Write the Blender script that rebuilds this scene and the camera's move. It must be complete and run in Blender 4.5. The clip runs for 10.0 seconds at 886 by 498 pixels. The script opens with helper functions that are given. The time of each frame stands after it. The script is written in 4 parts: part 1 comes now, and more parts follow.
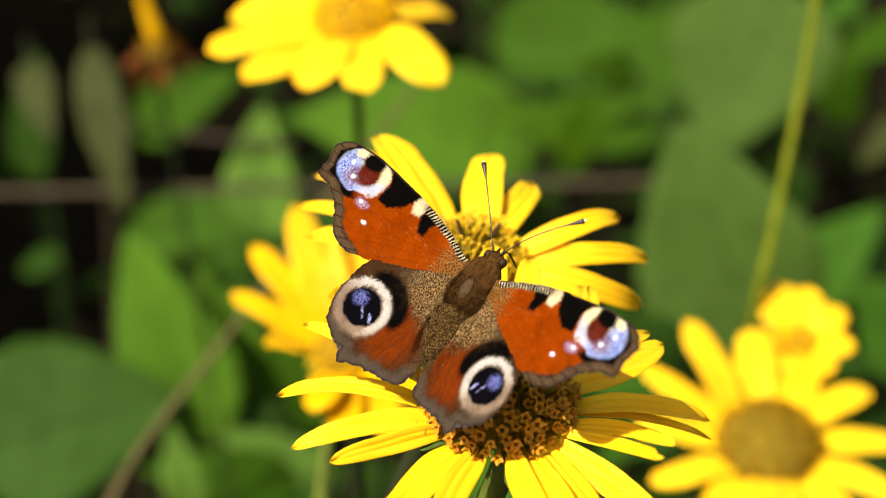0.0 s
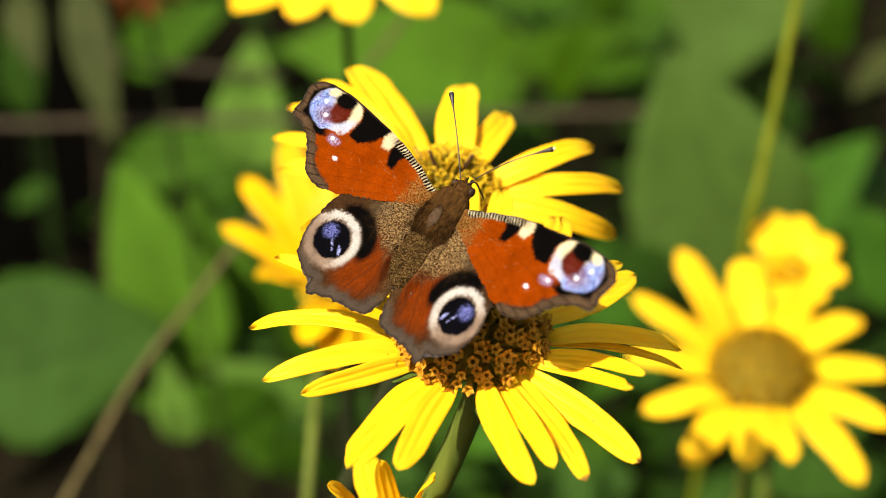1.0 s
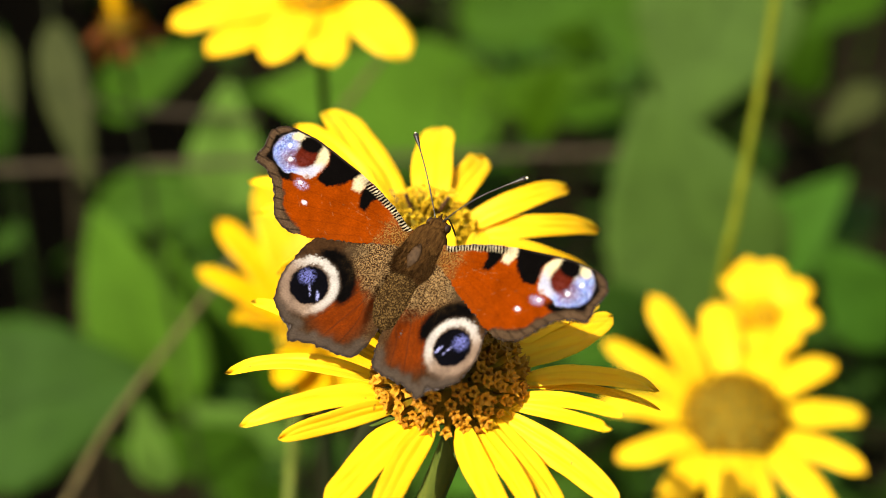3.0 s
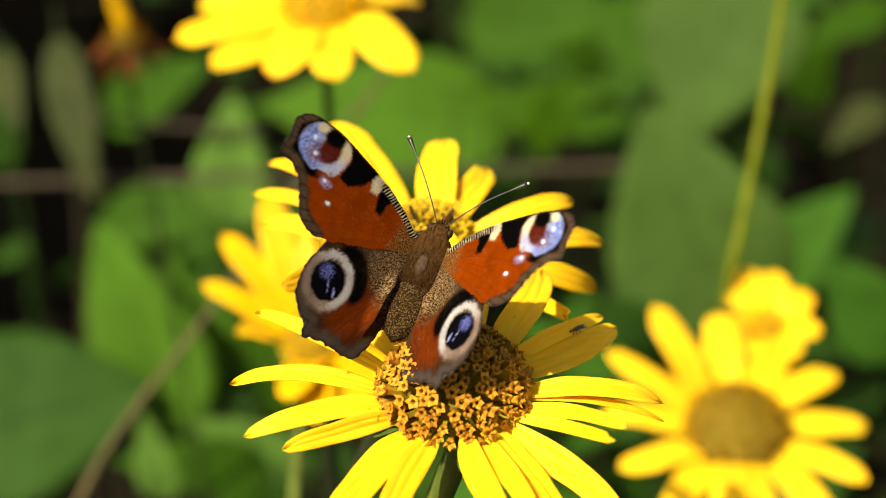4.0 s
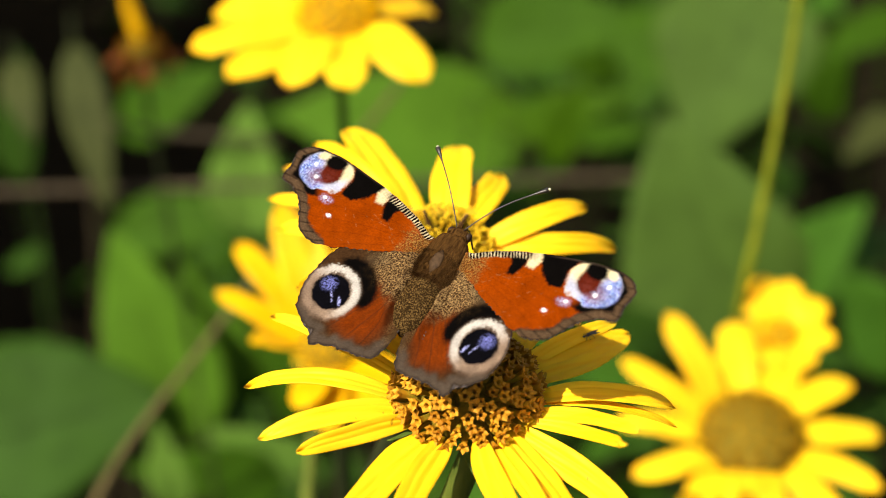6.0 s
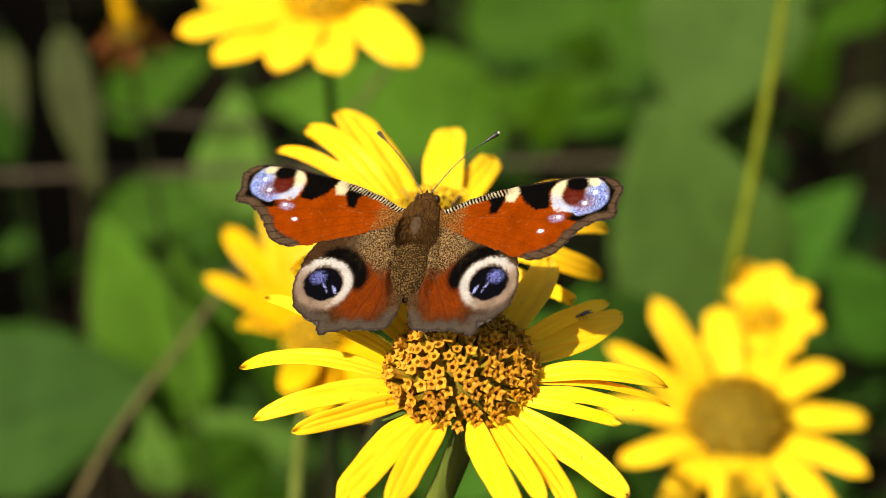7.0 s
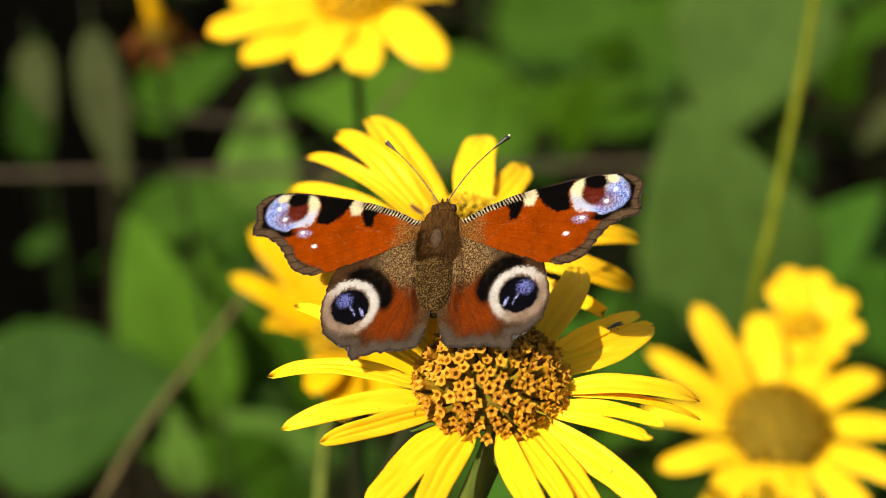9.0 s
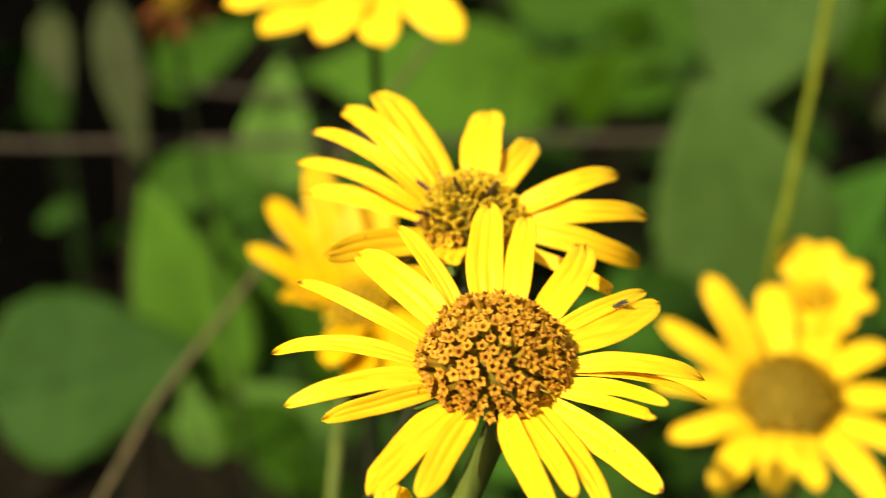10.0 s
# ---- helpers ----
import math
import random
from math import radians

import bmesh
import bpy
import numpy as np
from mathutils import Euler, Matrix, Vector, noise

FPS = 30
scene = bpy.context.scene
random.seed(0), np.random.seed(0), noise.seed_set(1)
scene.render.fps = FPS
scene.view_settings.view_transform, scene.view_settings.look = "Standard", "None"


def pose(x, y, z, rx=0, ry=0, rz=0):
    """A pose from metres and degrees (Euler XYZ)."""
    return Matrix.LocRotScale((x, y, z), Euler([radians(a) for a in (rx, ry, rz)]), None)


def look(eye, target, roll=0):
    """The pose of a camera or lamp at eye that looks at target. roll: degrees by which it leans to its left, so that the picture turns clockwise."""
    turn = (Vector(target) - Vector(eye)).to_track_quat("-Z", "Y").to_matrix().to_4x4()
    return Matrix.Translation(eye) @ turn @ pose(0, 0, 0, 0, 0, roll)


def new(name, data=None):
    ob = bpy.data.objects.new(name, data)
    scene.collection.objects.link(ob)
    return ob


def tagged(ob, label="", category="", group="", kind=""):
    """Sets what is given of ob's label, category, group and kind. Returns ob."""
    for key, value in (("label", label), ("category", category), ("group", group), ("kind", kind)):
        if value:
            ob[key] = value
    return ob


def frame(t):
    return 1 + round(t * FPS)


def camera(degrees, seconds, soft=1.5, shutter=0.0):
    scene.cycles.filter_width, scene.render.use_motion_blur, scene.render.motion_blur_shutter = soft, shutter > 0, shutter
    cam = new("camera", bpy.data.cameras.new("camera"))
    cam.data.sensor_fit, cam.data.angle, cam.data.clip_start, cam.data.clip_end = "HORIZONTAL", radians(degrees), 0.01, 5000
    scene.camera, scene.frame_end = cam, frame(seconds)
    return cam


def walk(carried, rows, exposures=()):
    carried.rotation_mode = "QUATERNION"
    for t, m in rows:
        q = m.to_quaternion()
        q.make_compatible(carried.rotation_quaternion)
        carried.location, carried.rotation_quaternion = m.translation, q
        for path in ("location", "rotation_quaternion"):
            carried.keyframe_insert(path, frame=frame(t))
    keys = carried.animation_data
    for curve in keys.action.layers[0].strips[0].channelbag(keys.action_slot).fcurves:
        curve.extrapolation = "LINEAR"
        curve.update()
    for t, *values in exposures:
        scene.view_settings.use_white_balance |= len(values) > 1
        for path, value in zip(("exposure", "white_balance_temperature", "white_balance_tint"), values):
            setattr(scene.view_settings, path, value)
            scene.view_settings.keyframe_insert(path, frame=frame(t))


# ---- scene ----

# ---------------------------------------------------------------- camera
EYE = (-0.0029, -0.1901, 0.9348)
CAMERA = [  # seconds, pitch, turn
    (0, -29.961, 0.817),
    (0.5, -31.572, 1.115),
    (1, -32.344, 0.450),
    (1.5, -32.289, 0.183),
    (1.8, -32.083, -0.462),
    (2, -31.917, -0.323),
    (2.5, -31.695, -0.497),
    (2.7, -31.315, -0.544),
    (3.8, -30.567, -0.308),
    (4, -30.411, -0.321),
    (4.5, -30.000, 0.000),
    (5, -30.018, -0.146),
    (5.2, -30.056, -0.129),
    (6.3, -30.089, 0.291),
    (6.5, -30.415, 0.100),
    (7, -30.627, -0.237),
    (7.5, -30.259, -0.499),
    (8, -30.092, -0.177),
    (8.5, -30.140, 0.441),
    (9, -30.568, 0.834),
    (9.5, -31.069, 1.326),
    (9.7, -31.312, 1.413),
    (9.8, -31.370, 1.434),
    (9.9, -31.428, 1.455),
    (10, -31.518, 1.478),
]
cam = camera(30.0, 10.0, soft=0.4, shutter=0.3)
cam.data.dof.use_dof = True
cam.data.dof.focus_distance = 0.231
cam.data.dof.aperture_fstop = 13.5
EXPOSURE = [(t, stops, 6850, 8) for t, stops in ((0.0, 0.98), (5.0, 0.98), (6.5, 0.89), (7.5, 0.80), (8.5, 0.73), (9.5, 0.76), (10.0, 0.82))]
walk(cam, [(t, pose(*EYE, 90 + pitch, 0, turn)) for t, pitch, turn in CAMERA], EXPOSURE)

# ---------------------------------------------------------------- light
SUN_WAY = Vector((-0.43, -0.44, 0.79)).normalized()
world = bpy.data.worlds.new("sky")
scene.world = world
world.use_nodes = True
sky = world.node_tree.nodes.new("ShaderNodeTexSky")
sky.sky_type, sky.sun_disc = "NISHITA", False
sky.dust_density, sky.ozone_density = 4.0, 0.5
sky.sun_elevation = math.asin(SUN_WAY.z)
sky.sun_rotation = math.atan2(SUN_WAY.x, SUN_WAY.y)
back = world.node_tree.nodes["Background"]
back.inputs["Strength"].default_value = 0.085
world.node_tree.links.new(sky.outputs[0], back.inputs["Color"])
sun = new("sun", bpy.data.lights.new("sun", "SUN"))
sun.data.energy, sun.data.angle, sun.data.color = 5.0, radians(0.5), (1.0, 0.96, 0.86)
sun.matrix_world = look(SUN_WAY * 3, (0, 0, 0))


# ---------------------------------------------------------------- materials
def material(name, rough=0.5, spec=0.5):
    m = bpy.data.materials.new(name)
    m.use_nodes = True
    b = m.node_tree.nodes["Principled BSDF"]
    b.inputs["Roughness"].default_value = rough
    b.inputs["Specular IOR Level"].default_value = spec
    return m, m.node_tree, b


def node(tree, kind, **inputs):
    n = tree.nodes.new(kind)
    for key, value in inputs.items():
        n.inputs[key.replace("_", " ")].default_value = value
    return n


def ramp(tree, source, stops):
    r = tree.nodes.new("ShaderNodeValToRGB")
    e = r.color_ramp.elements
    while len(e) < len(stops):
        e.new(0.5)
    for k, (p, c) in zip(e, stops):
        k.position, k.color = p, (*c, 1)
    tree.links.new(source, r.inputs["Fac"])
    return r


def noise_node(tree, coords, scale, detail=3.0, stretch=(1, 1, 1)):
    mp = tree.nodes.new("ShaderNodeMapping")
    mp.inputs["Scale"].default_value = stretch
    tree.links.new(coords, mp.inputs["Vector"])
    n = node(tree, "ShaderNodeTexNoise", Scale=scale, Detail=detail)
    tree.links.new(mp.outputs[0], n.inputs["Vector"])
    return n


def mix(tree, fac, a, b, kind="MIX"):
    n = tree.nodes.new("ShaderNodeMix")
    n.data_type, n.blend_type = "RGBA", kind
    for s, v in ((n.inputs[0], fac), (n.inputs[6], a), (n.inputs[7], b)):
        if isinstance(v, bpy.types.NodeSocket):
            tree.links.new(v, s)
        elif isinstance(v, tuple):
            s.default_value = (*v, 1)
        else:
            s.default_value = v
    return n.outputs[2]


def bump(tree, b, height, strength, distance):
    n = node(tree, "ShaderNodeBump", Strength=strength, Distance=distance)
    tree.links.new(height, n.inputs["Height"])
    tree.links.new(n.outputs[0], b.inputs["Normal"])


def see_through(tree, b, colour, share):
    """Light that comes through a thin petal or leaf."""
    t = tree.nodes.new("ShaderNodeBsdfTranslucent")
    tree.links.new(colour, t.inputs["Color"])
    m = node(tree, "ShaderNodeMixShader", Fac=share)
    tree.links.new(b.outputs[0], m.inputs[1])
    tree.links.new(t.outputs[0], m.inputs[2])
    tree.links.new(m.outputs[0], tree.nodes["Material Output"].inputs["Surface"])


def petal_material(name, main, deep, share=0.3):
    m, t, b = material(name, 0.5, 0.15)
    at = t.nodes.new("ShaderNodeTexCoord").outputs["Object"]
    info = t.nodes.new("ShaderNodeObjectInfo")
    streak = noise_node(t, at, 900, 3, (0.06, 1, 0.3))
    blot = noise_node(t, at, 120, 3)
    c = ramp(t, streak.outputs["Fac"], [(0.3, deep), (0.62, main)]).outputs[0]
    c = mix(t, ramp(t, blot.outputs["Fac"], [(0.35, (0, 0, 0)), (0.75, (0.5, 0.5, 0.5))]).outputs[0], c, deep)
    fleck = noise_node(t, at, 420, 2)
    c = mix(t, ramp(t, fleck.outputs["Fac"], [(0.735, (0, 0, 0)), (0.77, (0.6, 0.6, 0.6))]).outputs[0], c, (0.30, 0.13, 0.01))
    tone = ramp(t, info.outputs["Random"], [(0.0, (0.93, 0.89, 0.8)), (1.0, (1.0, 1.0, 1.0))]).outputs[0]
    c = mix(t, 1.0, c, tone, "MULTIPLY")
    # withered brown rims at the tips of some petals
    along = t.nodes.new("ShaderNodeSeparateXYZ")
    t.links.new(t.nodes["Texture Coordinate"].outputs["Generated"], along.inputs[0])
    edge = node(t, "ShaderNodeMath")
    edge.operation = "MULTIPLY_ADD"
    t.links.new(blot.outputs["Fac"], edge.inputs[0])
    edge.inputs[1].default_value = 0.16
    t.links.new(along.outputs["X"], edge.inputs[2])
    some = ramp(t, info.outputs["Random"], [(0.35, (0, 0, 0)), (0.60, (1, 1, 1))]).outputs[0]
    span = node(t, "ShaderNodeMapRange", From_Min=1.045, From_Max=1.075)
    t.links.new(edge.outputs[0], span.inputs["Value"])
    worn = mix(t, 1.0, span.outputs[0], some, "MULTIPLY")
    c = mix(t, worn, c, (0.30, 0.13, 0.02))
    t.links.new(c, b.inputs["Base Color"])
    bump(t, b, streak.outputs["Fac"], 0.5, 0.0003)
    see_through(t, b, c, share)
    return m


def leaf_material(name, main, vein, share=0.3):
    m, t, b = material(name, 0.65, 0.06)
    at = t.nodes.new("ShaderNodeTexCoord").outputs["Object"]
    blot = noise_node(t, at, 60, 4)
    fine = noise_node(t, at, 700, 3)
    c = ramp(t, blot.outputs["Fac"], [(0.3, tuple(v * 0.7 for v in main)), (0.7, main)]).outputs[0]
    c = mix(t, ramp(t, fine.outputs["Fac"], [(0.5, (0, 0, 0)), (0.8, (0.5, 0.5, 0.5))]).outputs[0], c, vein)
    t.links.new(c, b.inputs["Base Color"])
    bump(t, b, fine.outputs["Fac"], 0.4, 0.0006)
    see_through(t, b, c, share)
    return m


def grain_material(name, dark, light, scale, rough=0.6, spec=0.3, stretch=(1, 1, 1), strength=0.4, distance=0.0002, sharp=(0.3, 0.7)):
    m, t, b = material(name, rough, spec)
    at = t.nodes.new("ShaderNodeTexCoord").outputs["Object"]
    a = noise_node(t, at, scale, 4, stretch)
    w = noise_node(t, at, scale * 0.12, 2)
    c = ramp(t, a.outputs["Fac"], [(sharp[0], dark), (sharp[1], light)]).outputs[0]
    c = mix(t, ramp(t, w.outputs["Fac"], [(0.4, (0, 0, 0)), (0.8, (0.6, 0.6, 0.6))]).outputs[0], c, dark)
    t.links.new(c, b.inputs["Base Color"])
    bump(t, b, a.outputs["Fac"], strength, distance)
    return m


def floret_material(name, low, mid, high):
    """Colour by the height inside one floret, varied from floret to floret."""
    m, t, b = material(name, 0.6, 0.1)
    co = t.nodes.new("ShaderNodeTexCoord").outputs["Object"]
    sep = t.nodes.new("ShaderNodeSeparateXYZ")
    t.links.new(co, sep.inputs[0])
    rng = node(t, "ShaderNodeMapRange", From_Max=0.0034)
    t.links.new(sep.outputs["Z"], rng.inputs["Value"])
    c = ramp(t, rng.outputs[0], [(0.50, low), (0.74, mid), (0.98, high)]).outputs[0]
    info = t.nodes.new("ShaderNodeObjectInfo")
    tone = ramp(t, info.outputs["Random"], [(0.0, (0.62, 0.54, 0.46)), (0.5, (0.88, 0.86, 0.84)), (1.0, (1.05, 1.08, 1.0))]).outputs[0]
    c = mix(t, 1.0, c, tone, "MULTIPLY")
    n = noise_node(t, co, 1800, 2)
    t.links.new(c, b.inputs["Base Color"])
    bump(t, b, n.outputs["Fac"], 0.4, 0.0002)
    see_through(t, b, c, 0.12)
    return m


YELLOW = petal_material("yellow_petal", (0.96, 0.685, 0.024), (0.94, 0.53, 0.009), 0.42)
# deeper copy of the petal yellow; on the side flower it paints shade
YELLOW_DEEP = petal_material("deep_yellow_petal", (0.86, 0.57, 0.006), (0.72, 0.36, 0.003), 0.45)
DISC_CORE = grain_material("disc_core", (0.075, 0.060, 0.008), (0.20, 0.13, 0.014), 900, 0.9, 0.0)
FLORET = floret_material("spent_floret", (0.30, 0.20, 0.014), (0.42, 0.19, 0.009), (0.51, 0.235, 0.018))
FLORET_OPEN = floret_material("open_floret", (0.28, 0.20, 0.012), (0.60, 0.36, 0.012), (0.78, 0.50, 0.02))
FLORET_DARK = grain_material("stamen", (0.03, 0.012, 0.006), (0.10, 0.04, 0.015), 2500)
FAR_FLORET = grain_material("far_floret", (0.40, 0.20, 0.006), (0.78, 0.48, 0.012), 500, 0.8, 0.0)
AMBER_FLORET = grain_material("amber_floret", (0.72, 0.36, 0.006), (0.86, 0.50, 0.010), 500, 0.8, 0.0)
WITHERED_FLORET = grain_material("withered_floret", (0.07, 0.022, 0.002), (0.16, 0.055, 0.004), 350, 0.8, 0.0)
OLIVE_FLORET = grain_material("olive_floret", (0.09, 0.048, 0.003), (0.36, 0.185, 0.006), 350, 0.8, 0.0)
STEM = grain_material("green_stem", (0.050, 0.068, 0.010), (0.115, 0.135, 0.020), 500, 0.6, 0.1, (1, 1, 0.1))
STEM_LIGHT = grain_material("yellow_green_stem", (0.075, 0.090, 0.004), (0.125, 0.135, 0.008), 400, 0.6, 0.05, (1, 1, 0.1))
STEM_DARK = grain_material("dark_stem", (0.010, 0.014, 0.004), (0.028, 0.030, 0.010), 300, 0.7, 0.1, (1, 1, 0.1))
STEM_TAN = grain_material("tan_stem", (0.055, 0.040, 0.012), (0.11, 0.084, 0.028), 300, 0.7, 0.2, (1, 1, 0.1))
STEM_BROWN = grain_material("dry_stem", (0.024, 0.016, 0.008), (0.060, 0.042, 0.020), 300, 0.7, 0.2, (1, 1, 0.1))
BRACT = leaf_material("green_bract", (0.075, 0.12, 0.018), (0.11, 0.16, 0.03), 0.2)
LEAF = {
    # pale: light green raised further to paint in sunlight
    "pale": leaf_material("sun_lightened_pale_leaf", (0.105, 0.200, 0.028), (0.120, 0.215, 0.034), 0.3),
    # deep: leaf green darkened to carry half shade in its colour
    "deep": leaf_material("shade_darkened_leaf", (0.021, 0.052, 0.005), (0.027, 0.060, 0.007), 0.12),
    # fresh: green with full sun added to its colour
    "fresh": leaf_material("sun_lightened_fresh_leaf", (0.062, 0.140, 0.009), (0.078, 0.158, 0.012), 0.3),
    "bright": leaf_material("bright_green_leaf", (0.036, 0.086, 0.002), (0.046, 0.098, 0.003), 0.35),
    "mid": leaf_material("green_leaf", (0.030, 0.076, 0.003), (0.042, 0.093, 0.005), 0.3),
    "dark": leaf_material("dark_green_leaf", (0.030, 0.084, 0.006), (0.045, 0.103, 0.010), 0.2),
    "grey": leaf_material("grey_green_leaf", (0.045, 0.084, 0.012), (0.056, 0.096, 0.016), 0.25),
    "dull": leaf_material("dull_green_leaf", (0.038, 0.045, 0.012), (0.046, 0.054, 0.015), 0.2),
}
# darker than real earth: the shade under the plants is in this colour
SHADED_SOIL = grain_material("soil", (0.004, 0.0035, 0.002), (0.012, 0.009, 0.005), 40, 0.95, 0.0, strength=0.8, distance=0.01)


# ---------------------------------------------------------------- mesh helpers
def mesh_object(name, bm, mat, smooth=True):
    me = bpy.data.meshes.new(name)
    bm.normal_update()
    bm.to_mesh(me)
    bm.free()
    me.materials.append(mat)
    if smooth:
        me.shade_smooth()
    return new(name, me)


def part(name, bm, mat, parent, label="", m=None, smooth=True):
    ob = mesh_object(name, bm, mat, smooth)
    ob.parent = parent
    if m is not None:
        ob.matrix_basis = m
    return tagged(ob, label)


def sheet(bm, point, nu, nv, thick):
    """A thin closed sheet over u, v in 0..1; point(u, v) gives its place."""
    grid = [[point(i / nu, j / nv) for j in range(nv + 1)] for i in range(nu + 1)]
    up, low = [], []
    for i in range(nu + 1):
        ru, rl = [], []
        for j in range(nv + 1):
            a = grid[min(i + 1, nu)][j] - grid[max(i - 1, 0)][j]
            b = grid[i][min(j + 1, nv)] - grid[i][max(j - 1, 0)]
            n = a.cross(b)
            n = n.normalized() if n.length > 1e-12 else Vector((0, 0, 1))
            edge = 0.25 if j in (0, nv) or i == nu else 1.0
            ru.append(bm.verts.new(grid[i][j] + n * thick * 0.5 * edge))
            rl.append(bm.verts.new(grid[i][j] - n * thick * 0.5 * edge))
        up.append(ru)
        low.append(rl)
    for i in range(nu):
        for j in range(nv):
            bm.faces.new((up[i][j], up[i + 1][j], up[i + 1][j + 1], up[i][j + 1]))
            bm.faces.new((low[i][j], low[i][j + 1], low[i + 1][j + 1], low[i + 1][j]))
    ring = [(0, j) for j in range(nv)] + [(i, nv) for i in range(nu)] + [(nu, j) for j in range(nv, 0, -1)] + [(i, 0) for i in range(nu, 0, -1)]
    for (a, b), (c, d) in zip(ring, ring[1:] + ring[:1]):
        bm.faces.new((up[a][b], up[c][d], low[c][d], low[a][b]))


def tube(bm, points, radii, sides=8, flat=1.0):
    """A tapering tube along points."""
    rings = []
    pts = [Vector(p) for p in points]
    side = None
    for i, p in enumerate(pts):
        way = (pts[min(i + 1, len(pts) - 1)] - pts[max(i - 1, 0)]).normalized()
        if side is None:
            side = way.orthogonal().normalized()
        side = (side - way * side.dot(way)).normalized()
        other = way.cross(side)
        r = radii[i] if hasattr(radii, "__len__") else radii
        rings.append([bm.verts.new(p + (side * math.cos(k * math.tau / sides) + other * math.sin(k * math.tau / sides) * flat) * r) for k in range(sides)])
    for a, b in zip(rings, rings[1:]):
        for k in range(sides):
            bm.faces.new((a[k], a[(k + 1) % sides], b[(k + 1) % sides], b[k]))
    bm.faces.new(rings[0][::-1])
    bm.faces.new(rings[-1])


def spline(points, steps):
    """A smooth line through points."""
    p = [Vector(v) for v in points]
    p = [2 * p[0] - p[1]] + p + [2 * p[-1] - p[-2]]
    out = []
    for i in range(1, len(p) - 2):
        for k in range(steps):
            t = k / steps
            a, b, c, d = p[i - 1:i + 3]
            out.append(0.5 * (2 * b + (c - a) * t + (2 * a - 5 * b + 4 * c - d) * t * t + (3 * b - a - 3 * c + d) * t ** 3))
    out.append(p[-2])
    return out


# ---------------------------------------------------------------- ground
def ground():
    bm = bmesh.new()
    bmesh.ops.create_grid(bm, x_segments=90, y_segments=90, size=1.0)
    for v in bm.verts:
        r = max(abs(v.co.x), abs(v.co.y))
        s = 2.5 if r < 0.5 else 2.5 + (r - 0.5) ** 2 * 1600
        v.co.x, v.co.y = v.co.x * s, v.co.y * s
        v.co.z = 0.02 * noise.noise(v.co * 4) + 0.008 * noise.noise(v.co * 19)
        if r > 0.55:
            v.co.z *= 0.5
    ob = mesh_object("ground", bm, SHADED_SOIL)
    return tagged(ob, "bare garden soil under the plants, coloured near black for their shade", "ground", kind="structure")


ground()


# ---------------------------------------------------------------- flowers
def petal(bm, length, width, rng, bulge, ragged, fine=True, bend=None):
    """One ray petal along x from its base, face up, with pressed lengthwise folds."""
    cup = rng.uniform(0.05, 0.22)
    if bend is None:
        bend = rng.uniform(-0.10, 0.10)
    ph = rng.uniform(0, 6)
    notch = rng.uniform(0.015, 0.05)
    f1, f2 = rng.uniform(-0.42, -0.22), rng.uniform(0.22, 0.42)
    deep = rng.uniform(0.035, 0.065) if fine else 0.03
    curl = rng.uniform(-0.10, 0.16)

    def point(u, v):
        s = 2 * v - 1
        w = width * (0.30 + 0.70 * math.sin(math.pi * min(1.0, u * 1.02) ** 0.78) ** 0.75) if u < 0.62 else 0.0
        if u >= 0.62:
            k = (u - 0.62) / 0.38
            top = 0.30 + 0.70 * math.sin(math.pi * 0.62 ** 0.78) ** 0.75
            w = width * top * math.sqrt(max(0.0, 1 - k ** 2.3)) * (1 - 0.10 * k) + width * 0.05 * k
        x = length * u
        tip = max(0.0, u - 0.8) / 0.2
        x -= length * tip * (notch * (1 - abs(s)) + ragged * 0.16 * abs(math.sin(3.1 * s + ph)) + ragged * 0.05 * abs(math.sin(11 * s + ph)))
        y = 0.5 * w * s + bend * length * u * u
        y += 0.5 * w * 0.05 * math.sin(9 * u + ph)
        z = bulge * length * (4 * u * (1 - u)) - 0.10 * bulge * length * tip ** 2
        z += cup * 0.5 * w * (s * s) * (1 - 1.2 * u)
        fade = math.sin(math.pi * min(1.0, 0.08 + 0.92 * u)) ** 0.5
        z -= deep * width * fade * (math.exp(-((s - f1) / 0.13) ** 2) + math.exp(-((s - f2) / 0.13) ** 2))
        z += curl * 0.5 * w * max(0.0, s - 0.6) * fade
        z += 0.02 * width * math.sin(13 * u + ph) * s + 0.012 * width * math.sin(23 * u + 3 * ph + 4 * s)
        return Vector((x, y, z))

    sheet(bm, point, 22 if fine else 9, 18 if fine else 6, 0.00016)


